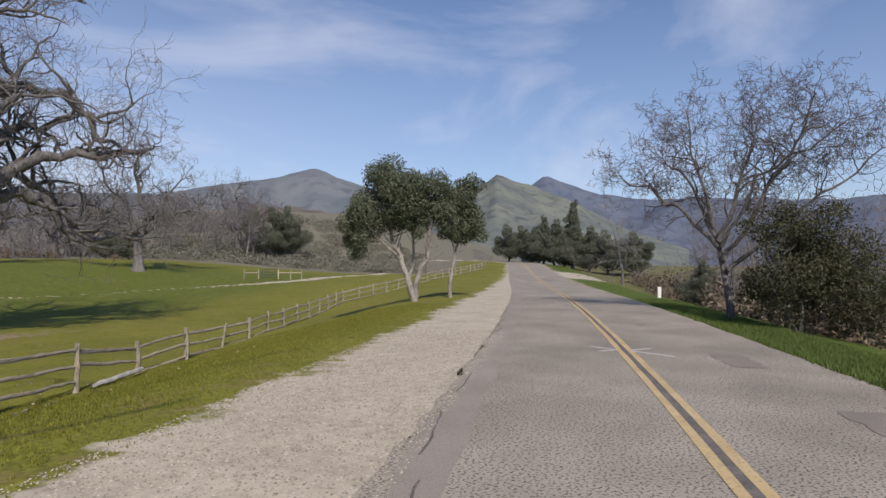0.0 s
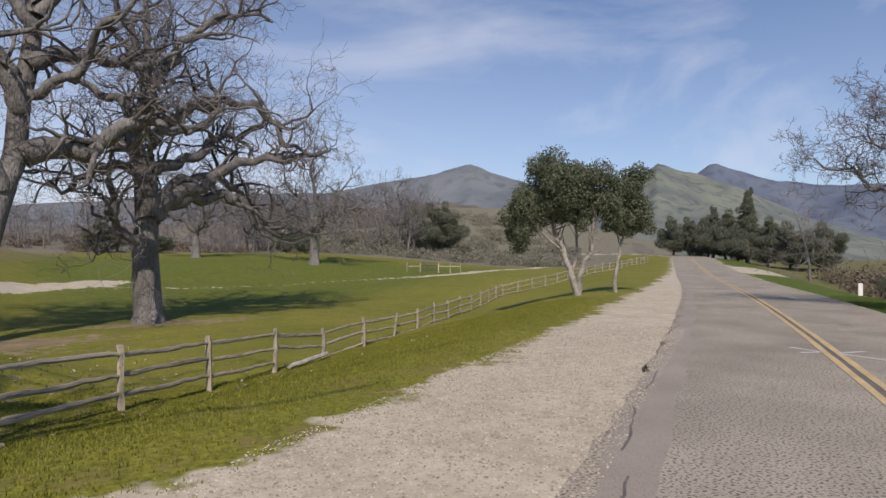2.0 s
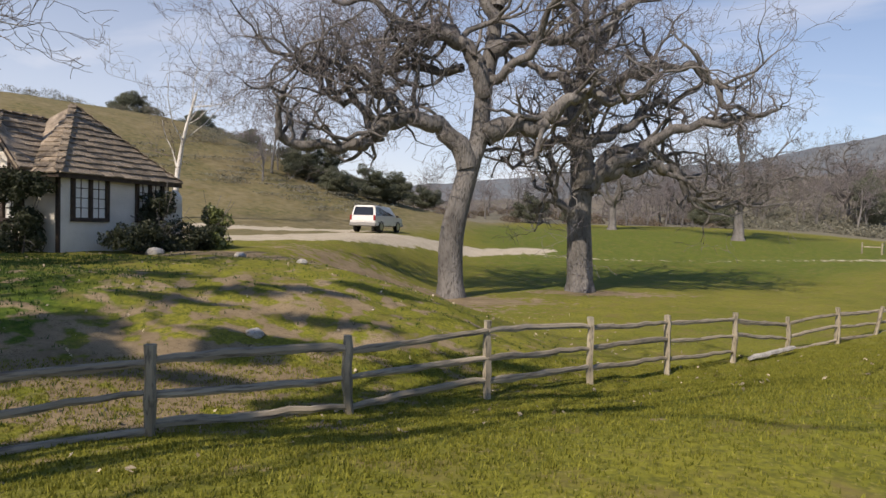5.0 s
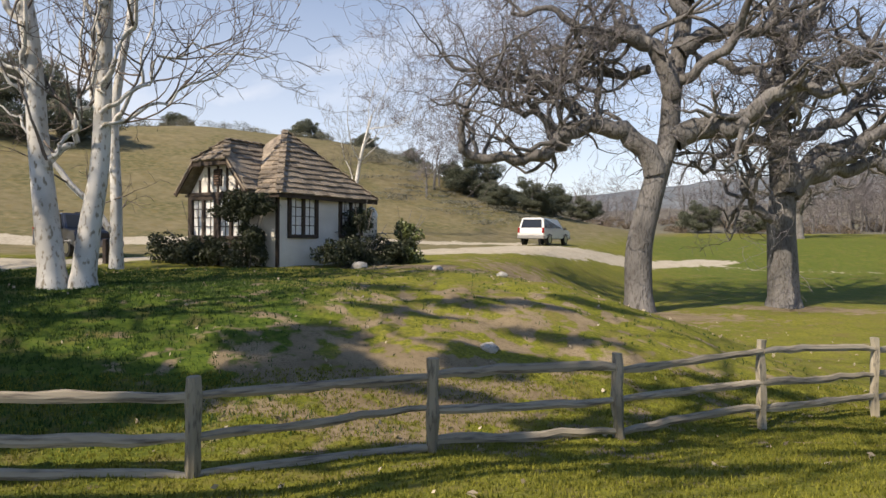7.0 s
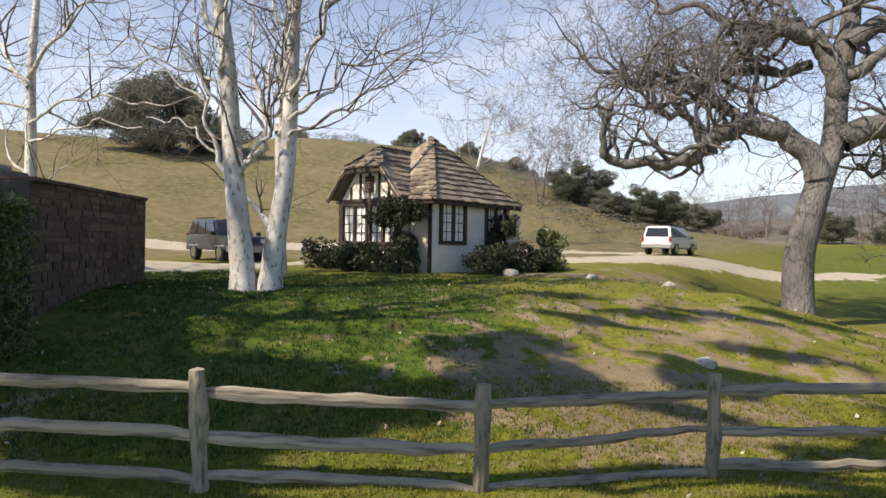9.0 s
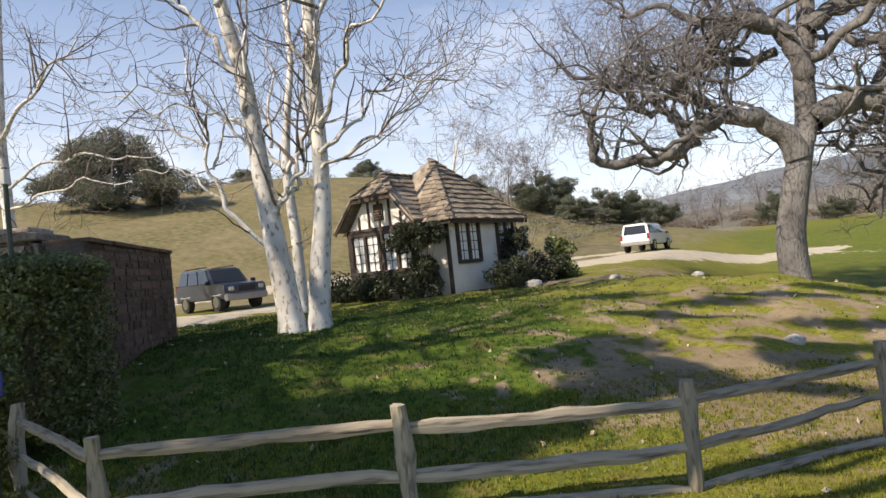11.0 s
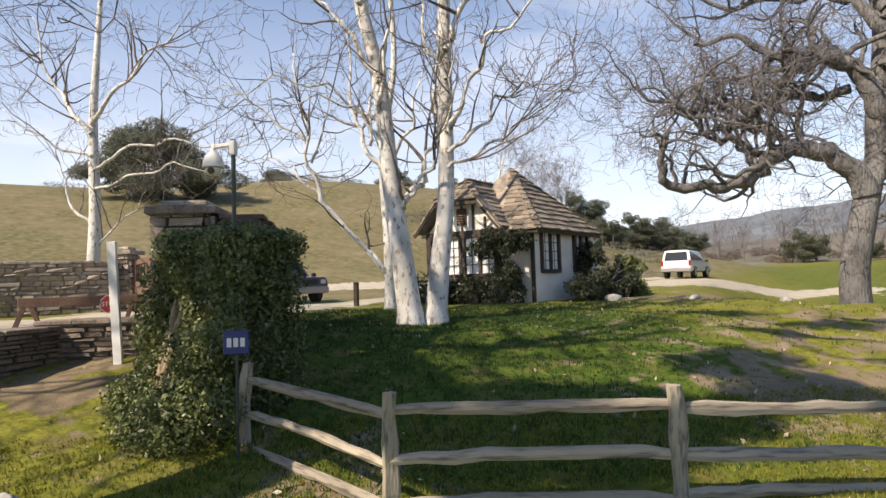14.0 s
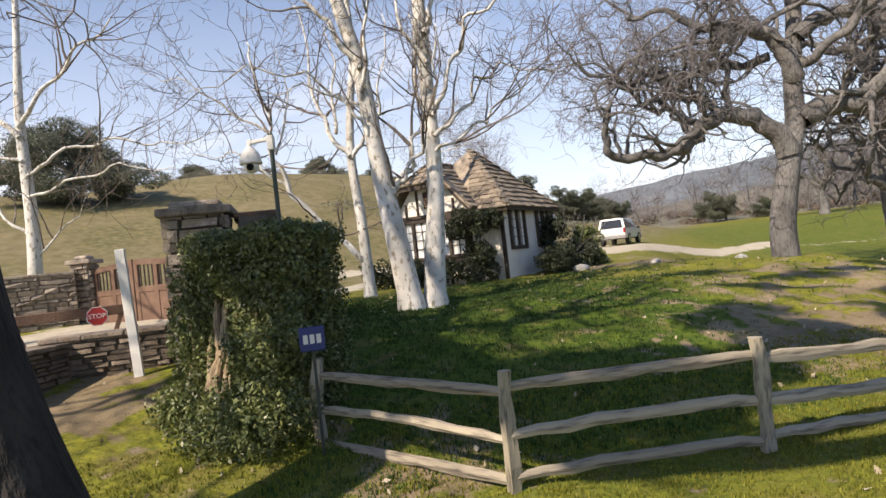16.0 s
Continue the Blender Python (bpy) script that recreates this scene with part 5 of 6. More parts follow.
for xc, yc, zc in ((-0.8, -0.75, 0.25), (-0.45, -0.85, 0.25), (-0.1, -0.8, 0.1), (0.25, -0.85, 0.35), (0.6, -0.75, 0.4), (0.95, -0.7, 0.3), (0.05, -1.1, 0.08), (0.45, -1.15, 0.1), (0.8, -1.05, 0.15), (0.6, -0.6, 0.8), (0.85, -0.5, 1.0), (0.35, -0.6, 0.85)):
    blob_c.append((xc, yc, zc))
    blob_r.append((0.34, 0.28, 0.32))
v, f = leaves(g_rng, blob_c, blob_r, 62000, 0.029, shell=0.5)
part("foliage", quick_mesh("foliage", v, f, IVY_LEAF), IVY_LEAF, ivy)
irng = random.Random(4)
for x, r0 in ((-0.17, 0.075), (-0.06, 0.06), (0.03, 0.05), (-0.27, 0.04), (0.14, 0.025), (-0.62, 0.02), (0.5, 0.02)):
    vine = Wood()
    line = smooth_line([Vector((x - 0.05 * j + irng.uniform(-0.05, 0.05), -0.8 + 0.1 * j + irng.uniform(-0.03, 0.03), j * 0.32 - 0.1)) for j in range(6)], 6)
    vine.tube(line, [r0 * (1 - 0.55 * i / len(line)) * irng.uniform(0.75, 1.25) for i in range(len(line))], 9)
    part("vine", mesh_of("vine", vine.v, vine.f, VINE_BARK), VINE_BARK, ivy, "gnarled tan ivy stem")


def build_gate():
    """Double wooden gate with an arched top rail and vertical bars in its upper part."""
    m, n = wall_frame((-15.78, 13.08), (-12.7, 12.2), -0.55)
    g = thing("wooden_gate", m, "brown wooden drive gate with barred upper panels", "gate")
    for k in range(2):
        y0 = k * n / 2 + 0.02
        w = n / 2 - 0.04
        leaf = part("gate_leaf", a_box(0, y0 + w / 2, 0.72, 0.05, w - 0.2, 1.0, 0.005), GATE_WOOD, g)
        for y in (y0 + 0.07, y0 + w - 0.07, y0 + w / 2):
            part("stile", a_box(0, y, 1.0 + (0.06 if (y > n / 2 - 0.3) ^ (k == 1) else 0), 0.09, 0.14, 1.75, 0.01), GATE_WOOD, leaf)
        for z in (0.25, 1.2, 1.85):
            part("rail", a_box(0, y0 + w / 2, z, 0.085, w, 0.15, 0.01, rot("X", 4 if (z > 1.5 and k == 0) else (-4 if z > 1.5 else 0))), GATE_WOOD, leaf)
        for i in range(9):
            part("bar", a_box(0, y0 + 0.2 + (w - 0.4) * i / 8, 1.52, 0.03, 0.035, 0.6, 0.004), TIMBER, leaf)
    return g


build_gate()


def build_barrier():
    """Sawhorse barrier with a sign, on the drive."""
    b = thing("barrier", pose(-12.5, 8.5, gz(-12.5, 8.5) + 0.02, 0, 0, 41), "brown wooden sawhorse barrier across the drive", "barrier")
    part("beam", a_box(0, 0, 0.53, 2.1, 0.09, 0.18, 0.01), GATE_WOOD, b)
    for x in (-0.9, 0.9):
        for s in (-1, 1):
            part("leg", a_box(x + s * 0.13, 0, 0.26, 0.08, 0.08, 0.6, 0.008, rot("Y", -s * 20)), GATE_WOOD, b)
    s = thing("stop_sign", pose(-12.13, 8.76, gz(-12.5, 8.5) + 0.47, 0, 0, 38), "small red octagonal stop sign on the barrier", "sign")
    bm = bmesh.new()
    cyl(bm, 0, 0, 0, 0.17, 0.02, 8, rot("X", 90) @ rot("Z", 22.5))
    part("plate", bm, RED, s)
    bm = bmesh.new()
    cyl(bm, 0, 0.002, 0, 0.186, 0.018, 8, rot("X", 90) @ rot("Z", 22.5))
    part("border", bm, WHITE_PAINT, s)
    cu = bpy.data.curves.new("text", "FONT")
    cu.body, cu.size, cu.align_x, cu.align_y, cu.extrude = "STOP", 0.12, "CENTER", "CENTER", 0.002
    cu.materials.append(WHITE_PAINT)
    t = new("lettering", cu)
    t.parent = s
    t.matrix_basis = pose(0, -0.015, 0, 90, 0, 0)
    p = thing("white_post", pose(-9.69, 6.58, gz(-9.69, 6.58) - 0.1, 0, -3, 20), "white painted leaning wooden post by the drive", "post")
    part("board", a_box(0, 0, 0.9, 0.13, 0.06, 2.0, 0.008), WHITE_PAINT, p)


build_barrier()


MAST = (-6.84, 5.46, 2.20)   # top of the camera pole


def build_camera_mast():
    c = thing("security_camera", pose(MAST[0], MAST[1], MAST[2] - 2.05, 0, 0, 8), "white dome security camera on a dark green pole above the ivy", "camera")
    top = 2.05
    bm = bmesh.new()
    cyl(bm, 0, 0, top / 2 - 0.2, 0.026, top + 0.4, 14)
    part("pole", bm, METAL_DARK, c)
    bm = bmesh.new()
    cyl(bm, 0, 0, top + 0.005, 0.03, 0.02, 14)
    part("pole_cap", bm, METAL_DARK, c)
    part("clamp", a_box(0, 0, top - 0.09, 0.075, 0.085, 0.17, 0.008), WHITE_PAINT, c)
    arm = bmesh.new()
    box(arm, -0.13, 0, top - 0.05, 0.24, 0.04, 0.045, 0.008, rot("Y", -5))
    box(arm, -0.245, 0, top - 0.055, 0.06, 0.05, 0.06, 0.01)
    part("bracket", arm, WHITE_PAINT, c)
    bm = bmesh.new()
    z = top - 0.08
    rings = [(0.028, 0.0), (0.034, -0.03), (0.06, -0.05), (0.098, -0.10), (0.118, -0.16), (0.122, -0.20), (0.128, -0.205), (0.128, -0.225), (0.112, -0.23)]
    loops = [[bm.verts.new((-0.255 + r * math.cos(2 * math.pi * k / 24), r * math.sin(2 * math.pi * k / 24), z + h)) for k in range(24)] for r, h in rings]
    for l0, l1 in zip(loops, loops[1:]):
        for k in range(24):
            bm.faces.new((l0[k], l0[(k + 1) % 24], l1[(k + 1) % 24], l1[k]))
    bm.faces.new(list(reversed(loops[0])))
    bm.faces.new(loops[-1])
    bmesh.ops.recalc_face_normals(bm, faces=bm.faces)
    part("housing", bm, WHITE_PAINT, c)
    bm = bmesh.new()
    bmesh.ops.create_uvsphere(bm, u_segments=18, v_segments=12, radius=0.088, matrix=Matrix.Translation((-0.255, 0, z - 0.245)))
    dome = part("dome", bm, WHITE_PAINT, c, "white ball of the camera with a dark window")
    bm = bmesh.new()
    cyl(bm, -0.24, -0.078, z - 0.27, 0.04, 0.03, 14, rot("X", 100))
    part("lens", bm, CAR_GLASS, dome)


build_camera_mast()
yard = thing("yard_sign", pose(-6.27, 4.7, gz(-6.27, 4.7), 0, 0, 25), "small square blue yard sign on a thin stake by the fence", "sign")
bm = bmesh.new()
cyl(bm, 0, 0, 0.55, 0.015, 1.1, 8)
part("stake", bm, METAL_DARK, yard)
zs = -0.07 - gz(-6.27, 4.7)
bm = bmesh.new()
box(bm, 0, -0.03, zs, 0.25, 0.018, 0.24, 0.0085)
plate = part("plate", bm, BLUE, yard)
bm = bmesh.new()
for x, w in ((-0.065, 0.045), (0.0, 0.045), (0.065, 0.045)):
    box(bm, x, -0.041, zs, w, 0.004, 0.09, 0.0)
part("emblem", bm, WHITE_PAINT, plate)


def boulder(rng, sx, sy, sz):
    bm = bmesh.new()
    bmesh.ops.create_icosphere(bm, subdivisions=2, radius=1.0)
    off = Vector((rng.uniform(0, 9), rng.uniform(0, 9), rng.uniform(0, 9)))
    for v in bm.verts:
        k = 1 + 0.28 * noise.noise(v.co * 1.3 + off) + 0.1 * noise.noise(v.co * 4 + off)
        v.co = Vector((v.co.x * sx * k, v.co.y * sy * k, v.co.z * sz * k))
    return bm


rrng = random.Random(77)
for x, y, s in ((-7.74, 3.22, 0.12), (-7.44, 3.2, 0.11), (-7.16, 3.16, 0.12), (-6.86, 3.1, 0.09)):
    tagged(part("rock", boulder(rrng, s * 1.2, s, s), ROCK), "grey rounded stone in a row on the grass", "rock", "stones on the grass").location = (x, y, gz(x, y) + s * 0.45)
for x, y, s in ((-3.2, 18.4, 0.2), (1.9, 10.9, 0.13), (-0.9, 18.9, 0.14), (1.2, 17.6, 0.12)):
    tagged(part("rock", boulder(rrng, s * 1.3, s, s * 0.8), ROCK), "pale stone lying on bare dirt", "rock", "stones on the bank").location = (x, y, gz(x, y) + s * 0.3)

# dark tree in the foreground; its crown out of view is added for shade
def build_fore_oak():
    rng = random.Random(95)
    limbs = []
    wood, tips = Wood(), Wood()
    base = Vector((-7.3, 2.15, gz(-7.3, 2.15)))
    line = smooth_line([Vector(p) for p in ((0.1, 0, -0.2), (-0.08, 0, 0.6), (-0.38, 0, 1.8), (-0.66, 0.05, 3.2), (-1.3, 0.1, 4.6), (-2.4, 0.1, 6.2), (-3.6, 0.0, 8.0), (-4.4, 0.0, 9.5))], 5)
    n = len(line)
    rad = [0.47 * (1 + 0.85 * math.exp(-1.5 * i / 5)) * (1 - 0.45 * i / n) for i in range(n)]
    wood.tube(line, rad, 16)
    cfg = dict(OAK, segs=[8, 6, 5, 4], kids=[7, 5, 4, 0], sides=[8, 6, 4, 3], fine=2, floor=7.0, lift=[0.06, 0.12, 0.1, 0.05], twist=[0.28, 0.4, 0.45, 0.45], tip=0.015)
    for k in range(8):
        i = int(n * (0.72 + 0.28 * k / 8))
        ang = 2.3 + 2.3 * ((k * 0.37) % 1.0)
        w = Vector((math.cos(ang), math.sin(ang), rng.uniform(0.25, 0.7)))
        limb = Wood()
        sprout(rng, tips, limb, line[min(i, n - 1)], w, rng.uniform(5.0, 7.5), 0.24, 0, cfg)
        limbs.append(limb)
    # unseen arm and long limbs, added so their shadows reach bank and dirt
    arm = Wood()
    reach = smooth_line([Vector(p) for p in ((-1.3, 0.1, 4.6), (-1.75, -1.0, 5.7), (-1.8, -2.6, 6.7), (-1.3, -4.2, 7.4))], 5)
    arm.tube(reach, [0.28 - 0.006 * i for i in range(len(reach))], 8)
    limbs.append(arm)
    for w, k in (((1, 0.3, 0.05), 8.5), ((1, 0.08, 0.08), 7.5)):
        limb = Wood()
        sprout(rng, tips, limb, reach[-1], Vector(w), k, 0.27, 0, dict(cfg, tip=0.03, kids=[6, 3, 2, 0], twist=[0.2, 0.35, 0.4, 0.4], lift=[0.02, 0.05, 0.05, 0.03]))
        limbs.append(limb)
    t = finish_tree("roadside_oak", wood, tips, Matrix.Translation(base), "thick dark oak trunk standing close to the roadside, shade-casting crown added out of view", "tree", DARK_BARK, TWIG)
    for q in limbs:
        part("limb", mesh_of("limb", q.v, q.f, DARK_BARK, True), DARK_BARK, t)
    gl = np.random.default_rng(96)
    # ground points to darken; an added leaf clump hangs sunward above each
    spots = [(-5.9, 7.8), (-5.3, 7.5), (-5.7, 6.9), (-4.8, 5.8), (-4.3, 5.7), (-3.8, 5.8), (-3.3, 5.9), (-2.9, 6.1), (-2.3, 6.6), (-3.7, 5.2), (-2.9, 5.4), 
             (-5.7, 8.1), (-4.6, 7.0), (-5.2, 6.4), (-4.6, 6.3), (-0.6, 8.6), (0.0, 8.9), (-5.4, 5.6), (-4.9, 5.3), 
             (-0.2, 9.3), (-1.2, 9.6), (-0.6, 10.4), (-1.0, 8.2), (-4.0, 6.5), (-3.2, 6.8), (-6.4, 7.3), (-3.9, 7.4), (-3.2, 7.5), (-2.6, 7.7), (-2.0, 7.6), (-6.4, 6.5),
             (-7.2, 9.4), (-6.6, 8.9), (1.8, 10.1),
             (-2.9, 7.0), (-1.6, 7.3), (-2.4, 6.2), (-3.4, 6.4), (-4.6, 5.9), (-3.9, 6.0), (-3.0, 6.2), (-4.3, 6.7), (-5.0, 6.9), (-5.0, 6.0), (-4.5, 5.4), (-4.0, 5.5), (-5.9, 7.2)]
    spots = [(x, y) for x, y in spots if (x > -5.55 or (x > -6.0 and y > 6.8)) and (x > 2.4 or y - (5.85 + 0.46 * x) > 0.5)]
    lift = 9.3
    cs = [(x + sun_way.x / sun_way.z * lift - base.x, y + sun_way.y / sun_way.z * lift - base.y, lift - 1.1 - base.z) for x, y in spots]
    v, f = leaves(gl, cs, [(0.66, 0.58, 0.35)] * len(cs), 62000, 0.07, shell=0.15)
    # thinner added clumps that cast streaks of shade on the dirt
    shade_streaks = [(1.4, 13.2), (2.6, 13.7), (3.9, 14.8), (3.0, 12.0), (0.4, 12.2), (2.2, 10.7), (4.2, 9.0), (4.8, 10.3), (5.7, 11.3), (3.2, 8.2), (2.3, 7.0), (4.3, 6.5), (6.4, 7.3), (1.2, 8.8), (6.6, 9.3), (-0.5, 14.2)]
    cs = [(x + sun_way.x / sun_way.z * lift - base.x, y + sun_way.y / sun_way.z * lift - base.y, lift - 1.1 - base.z) for x, y in shade_streaks]
    v2, f2 = leaves(gl, cs, [(1.15, 0.24, 0.2)] * len(cs), 11000, 0.07, shell=0.1)
    v, f = np.concatenate([v, v2]), np.concatenate([f, f2 + len(v)])
    # loose leaf clumps out of view, there only to block the sun
    part("foliage", quick_mesh("foliage", v, f, SHADE_LEAF), SHADE_LEAF, t)
    return t


build_fore_oak()
mark = thing("road_marker", pose(40.4, 10.9, gz(40.4, 10.9), 0, 0, 60), "white flat roadside marker post", "marker")
part("plate", a_box(0, 0, 0.42, 0.06, 0.24, 0.62, 0.01), WHITE_PAINT, mark)
part("stake", a_box(0.05, 0, 0.2, 0.04, 0.06, 0.6, 0.004), METAL_DARK, mark)


def build_trail_gate():
    """Small barred gate with posts where the trail leaves the meadow."""
    m = Matrix.Translation((47.3, 57.0, gz(47.3, 57.0))) @ rot("Z", -38)
    g = thing("trail_gate", m, "small grey barred gate between wooden posts on the meadow trail", "gate")
    for x in (-2.6, -1.05, 1.05, 2.4, 3.6):
        part("post", a_box(x, 0, 0.5, 0.12, 0.12, 1.3, 0.01), POST_WOOD, g)
    for z in (0.25, 0.55, 0.85, 1.15):
        part("bar", a_box(0, 0, z, 1.98, 0.05, 0.06, 0.005), METAL_DARK, g)
    for i in range(9):
        part("upright", a_box(-0.9 + 0.225 * i, 0.03, 0.7, 0.04, 0.03, 1.0), METAL_DARK, g)
    for x in (-1.82, 1.72, 3.0):
        part("rail", a_box(x, 0, 0.75, 1.3, 0.06, 0.1, 0.008), FENCE_WOOD, g)


build_trail_gate()


# ---- cars ----
def build_car(name, m, label, paint, profile, cabin, width, wheel_x, wheel_r, trim, dark):
    """profile, cabin: side outlines (x forward, z up)."""
    c = thing(name, m, label, "car", "parked cars")

    def shell(pts, w, inset):
        bm = bmesh.new()
        rows = []
        for y, k in ((-w / 2, 1.0), (-w / 2 + inset, 0.0), (w / 2 - inset, 0.0), (w / 2, 1.0)):
            rows.append([bm.verts.new((x, y, z)) for x, z in pts])
        n = len(pts)
        bm.faces.new(rows[0])
        bm.faces.new(list(reversed(rows[3])))
        for a, b in zip(rows, rows[1:]):
            for i in range(n):
                j = (i + 1) % n
                bm.faces.new((a[j], a[i], b[i], b[j]))
        bmesh.ops.recalc_face_normals(bm, faces=bm.faces)
        return bm

    body = shell(profile, width, 0.1)
    bmesh.ops.bevel(body, geom=[e for e in body.edges if e.calc_face_angle(0) > 0.3], offset=0.05, segments=2, affect="EDGES")
    part("body", body, paint, c)
    cab = bmesh.new()
    lo, hi = [], []
    zmin = min(z for x, z in cabin)
    for y in (-1, 1):
        lo.append([cab.verts.new((x, y * (width / 2 - (0.05 if z <= zmin + 0.05 else 0.2)), z)) for x, z in cabin])
    n = len(cabin)
    cab.faces.new(lo[0])
    cab.faces.new(list(reversed(lo[1])))
    for i in range(n):
        j = (i + 1) % n
        cab.faces.new((lo[0][j], lo[0][i], lo[1][i], lo[1][j]))
    bmesh.ops.recalc_face_normals(cab, faces=cab.faces)
    bmesh.ops.bevel(cab, geom=[e for e in cab.edges if e.calc_face_angle(0) > 0.3], offset=0.05, segments=2, affect="EDGES")
    part("cabin", cab, paint, c)
    # side glass, following the cabin's tilt
    zt = max(z for x, z in cabin)
    xs = [x for x, z in cabin if z <= zmin + 0.05]
    xt = [x for x, z in cabin if z >= zt - 0.05]
    for y in (-1, 1):
        cuts = [0.02, 0.33, 0.66, 0.98]
        for f0, f1 in zip(cuts, cuts[1:]):
            bm = bmesh.new()
            q = []
            for f, h in ((f0 + 0.02, 0.1), (f1 - 0.02, 0.1), (f1 - 0.02, 0.86), (f0 + 0.02, 0.86)):
                x_lo = min(xs) + (max(xs) - min(xs)) * f
                x_hi = min(xt) + (max(xt) - min(xt)) * f
                yy = width / 2 - 0.05 - 0.15 * h + 0.03
                q.append((x_lo + (x_hi - x_lo) * h, y * yy, zmin + (zt - zmin) * h))
            slab_pts = [bm.verts.new(p) for p in q] + [bm.verts.new((p[0], p[1] - y * 0.02, p[2])) for p in q]
            for fc in ((0, 1, 2, 3), (7, 6, 5, 4), (0, 4, 5, 1), (1, 5, 6, 2), (2, 6, 7, 3), (3, 7, 4, 0)):
                bm.faces.new([slab_pts[i] for i in fc])
            bmesh.ops.recalc_face_normals(bm, faces=bm.faces)
            part("side_window", bm, CAR_GLASS, c)
    for lo_x, hi_x, nm, off in ((min(xs), min(xt), "rear_window", -0.012), (max(xs), max(xt), "windscreen", 0.012)):
        bm = bmesh.new()
        q = []
        for yy, h in ((-1, 0.1), (1, 0.1), (1, 0.85), (-1, 0.85)):
            q.append((lo_x + (hi_x - lo_x) * h + off, yy * (width / 2 - 0.2 - 0.12 * h), zmin + (zt - zmin) * h))
        vs = [bm.verts.new(p) for p in q] + [bm.verts.new((p[0] - math.copysign(0.02, off), p[1], p[2])) for p in q]
        for fc in ((0, 1, 2, 3), (7, 6, 5, 4), (0, 4, 5, 1), (1, 5, 6, 2), (2, 6, 7, 3), (3, 7, 4, 0)):
            bm.faces.new([vs[i] for i in fc])
        bmesh.ops.recalc_face_normals(bm, faces=bm.faces)
        part(nm, bm, CAR_GLASS, c)
    x0, x1 = min(x for x, z in profile), max(x for x, z in profile)
    part("rear_bumper", a_box(x0 + 0.06, 0, 0.55, 0.22, width + 0.02, 0.26, 0.05), trim, c)
    part("front_bumper", a_box(x1 - 0.06, 0, 0.52, 0.22, width + 0.02, 0.28, 0.05), trim, c)
    for y in (-1, 1):
        part("tail_light", a_box(x0 + 0.02, y * (width / 2 - 0.09), 1.0, 0.08, 0.14, 0.36, 0.02), TAIL_RED, c)
        part("headlight", a_box(x1 - 0.03, y * (width / 2 - 0.25), 0.85, 0.08, 0.24, 0.18, 0.03), CHROME, c)
        part("mirror", a_box(x1 * 0.45, y * (width / 2 + 0.1), 1.15, 0.12, 0.2, 0.16, 0.03), dark, c)
        for x in wheel_x:
            bm = bmesh.new()
            cyl(bm, x, y * (width / 2 - 0.1), wheel_r, wheel_r, 0.24, 24, rot("X", 90))
            wheel = part("tyre", bm, BLACK, c)
            bm = bmesh.new()
            cyl(bm, x, y * (width / 2 + 0.022), wheel_r, wheel_r * 0.62, 0.02, 16, rot("X", 90))
            part("rim", bm, CHROME, wheel)
            part("wheel_arch", a_box(x, y * (width / 2 - 0.03), wheel_r * 1.75, wheel_r * 2.5, 0.12, 0.12, 0.04), trim, c)
    part("grille", a_box(x1 - 0.01, 0, 0.85, 0.06, width * 0.42, 0.2, 0.02), dark, c)
    part("number_plate", a_box(x0 - 0.04, 0, 0.78, 0.02, 0.34, 0.16), WHITE_PAINT, c)
    for y in (-1, 1):
        part("roof_rail", a_box((min(xt) + max(xt)) / 2, y * (width / 2 - 0.3), zt + 0.04, max(xt) - min(xt) - 0.3, 0.04, 0.05, 0.01), dark, c)
    return c


build_car("suv", pose(0.6, 45.2, gz(0.6, 45.2), 0, 0, 71), "white four-door suv parked on the gravel drive", SUV_WHITE,
          [(-2.4, 0.45), (2.35, 0.45), (2.45, 0.75), (2.35, 1.0), (1.2, 1.14), (-2.42, 1.14), (-2.46, 0.8)],
          [(-2.38, 1.1), (1.35, 1.1), (0.45, 1.8), (-2.15, 1.86)], 1.95, (-1.5, 1.5), 0.39, JEEP_GREY, BLACK)
build_car("jeep", pose(-17.0, 22.3, gz(-17.0, 22.3), 0, 0, -25), "dark blue boxy off-road car with grey arches on the drive", JEEP_BLUE,
          [(-2.15, 0.45), (2.05, 0.45), (2.15, 0.75), (2.05, 1.02), (0.9, 1.12), (-2.15, 1.12), (-2.2, 0.8)],
          [(-2.1, 1.08), (0.95, 1.08), (0.35, 1.74), (-1.9, 1.78)], 1.8, (-1.3, 1.35), 0.36, JEEP_GREY, BLACK)
bollard = part("bollard", a_box(0, 0, 0.3, 0.14, 0.14, 0.9, 0.015), TIMBER)
bollard.location = (-10.9, 17.0, gz(-10.9, 17.0))
tagged(bollard, "short dark wooden bollard at the lawn edge", "bollard")


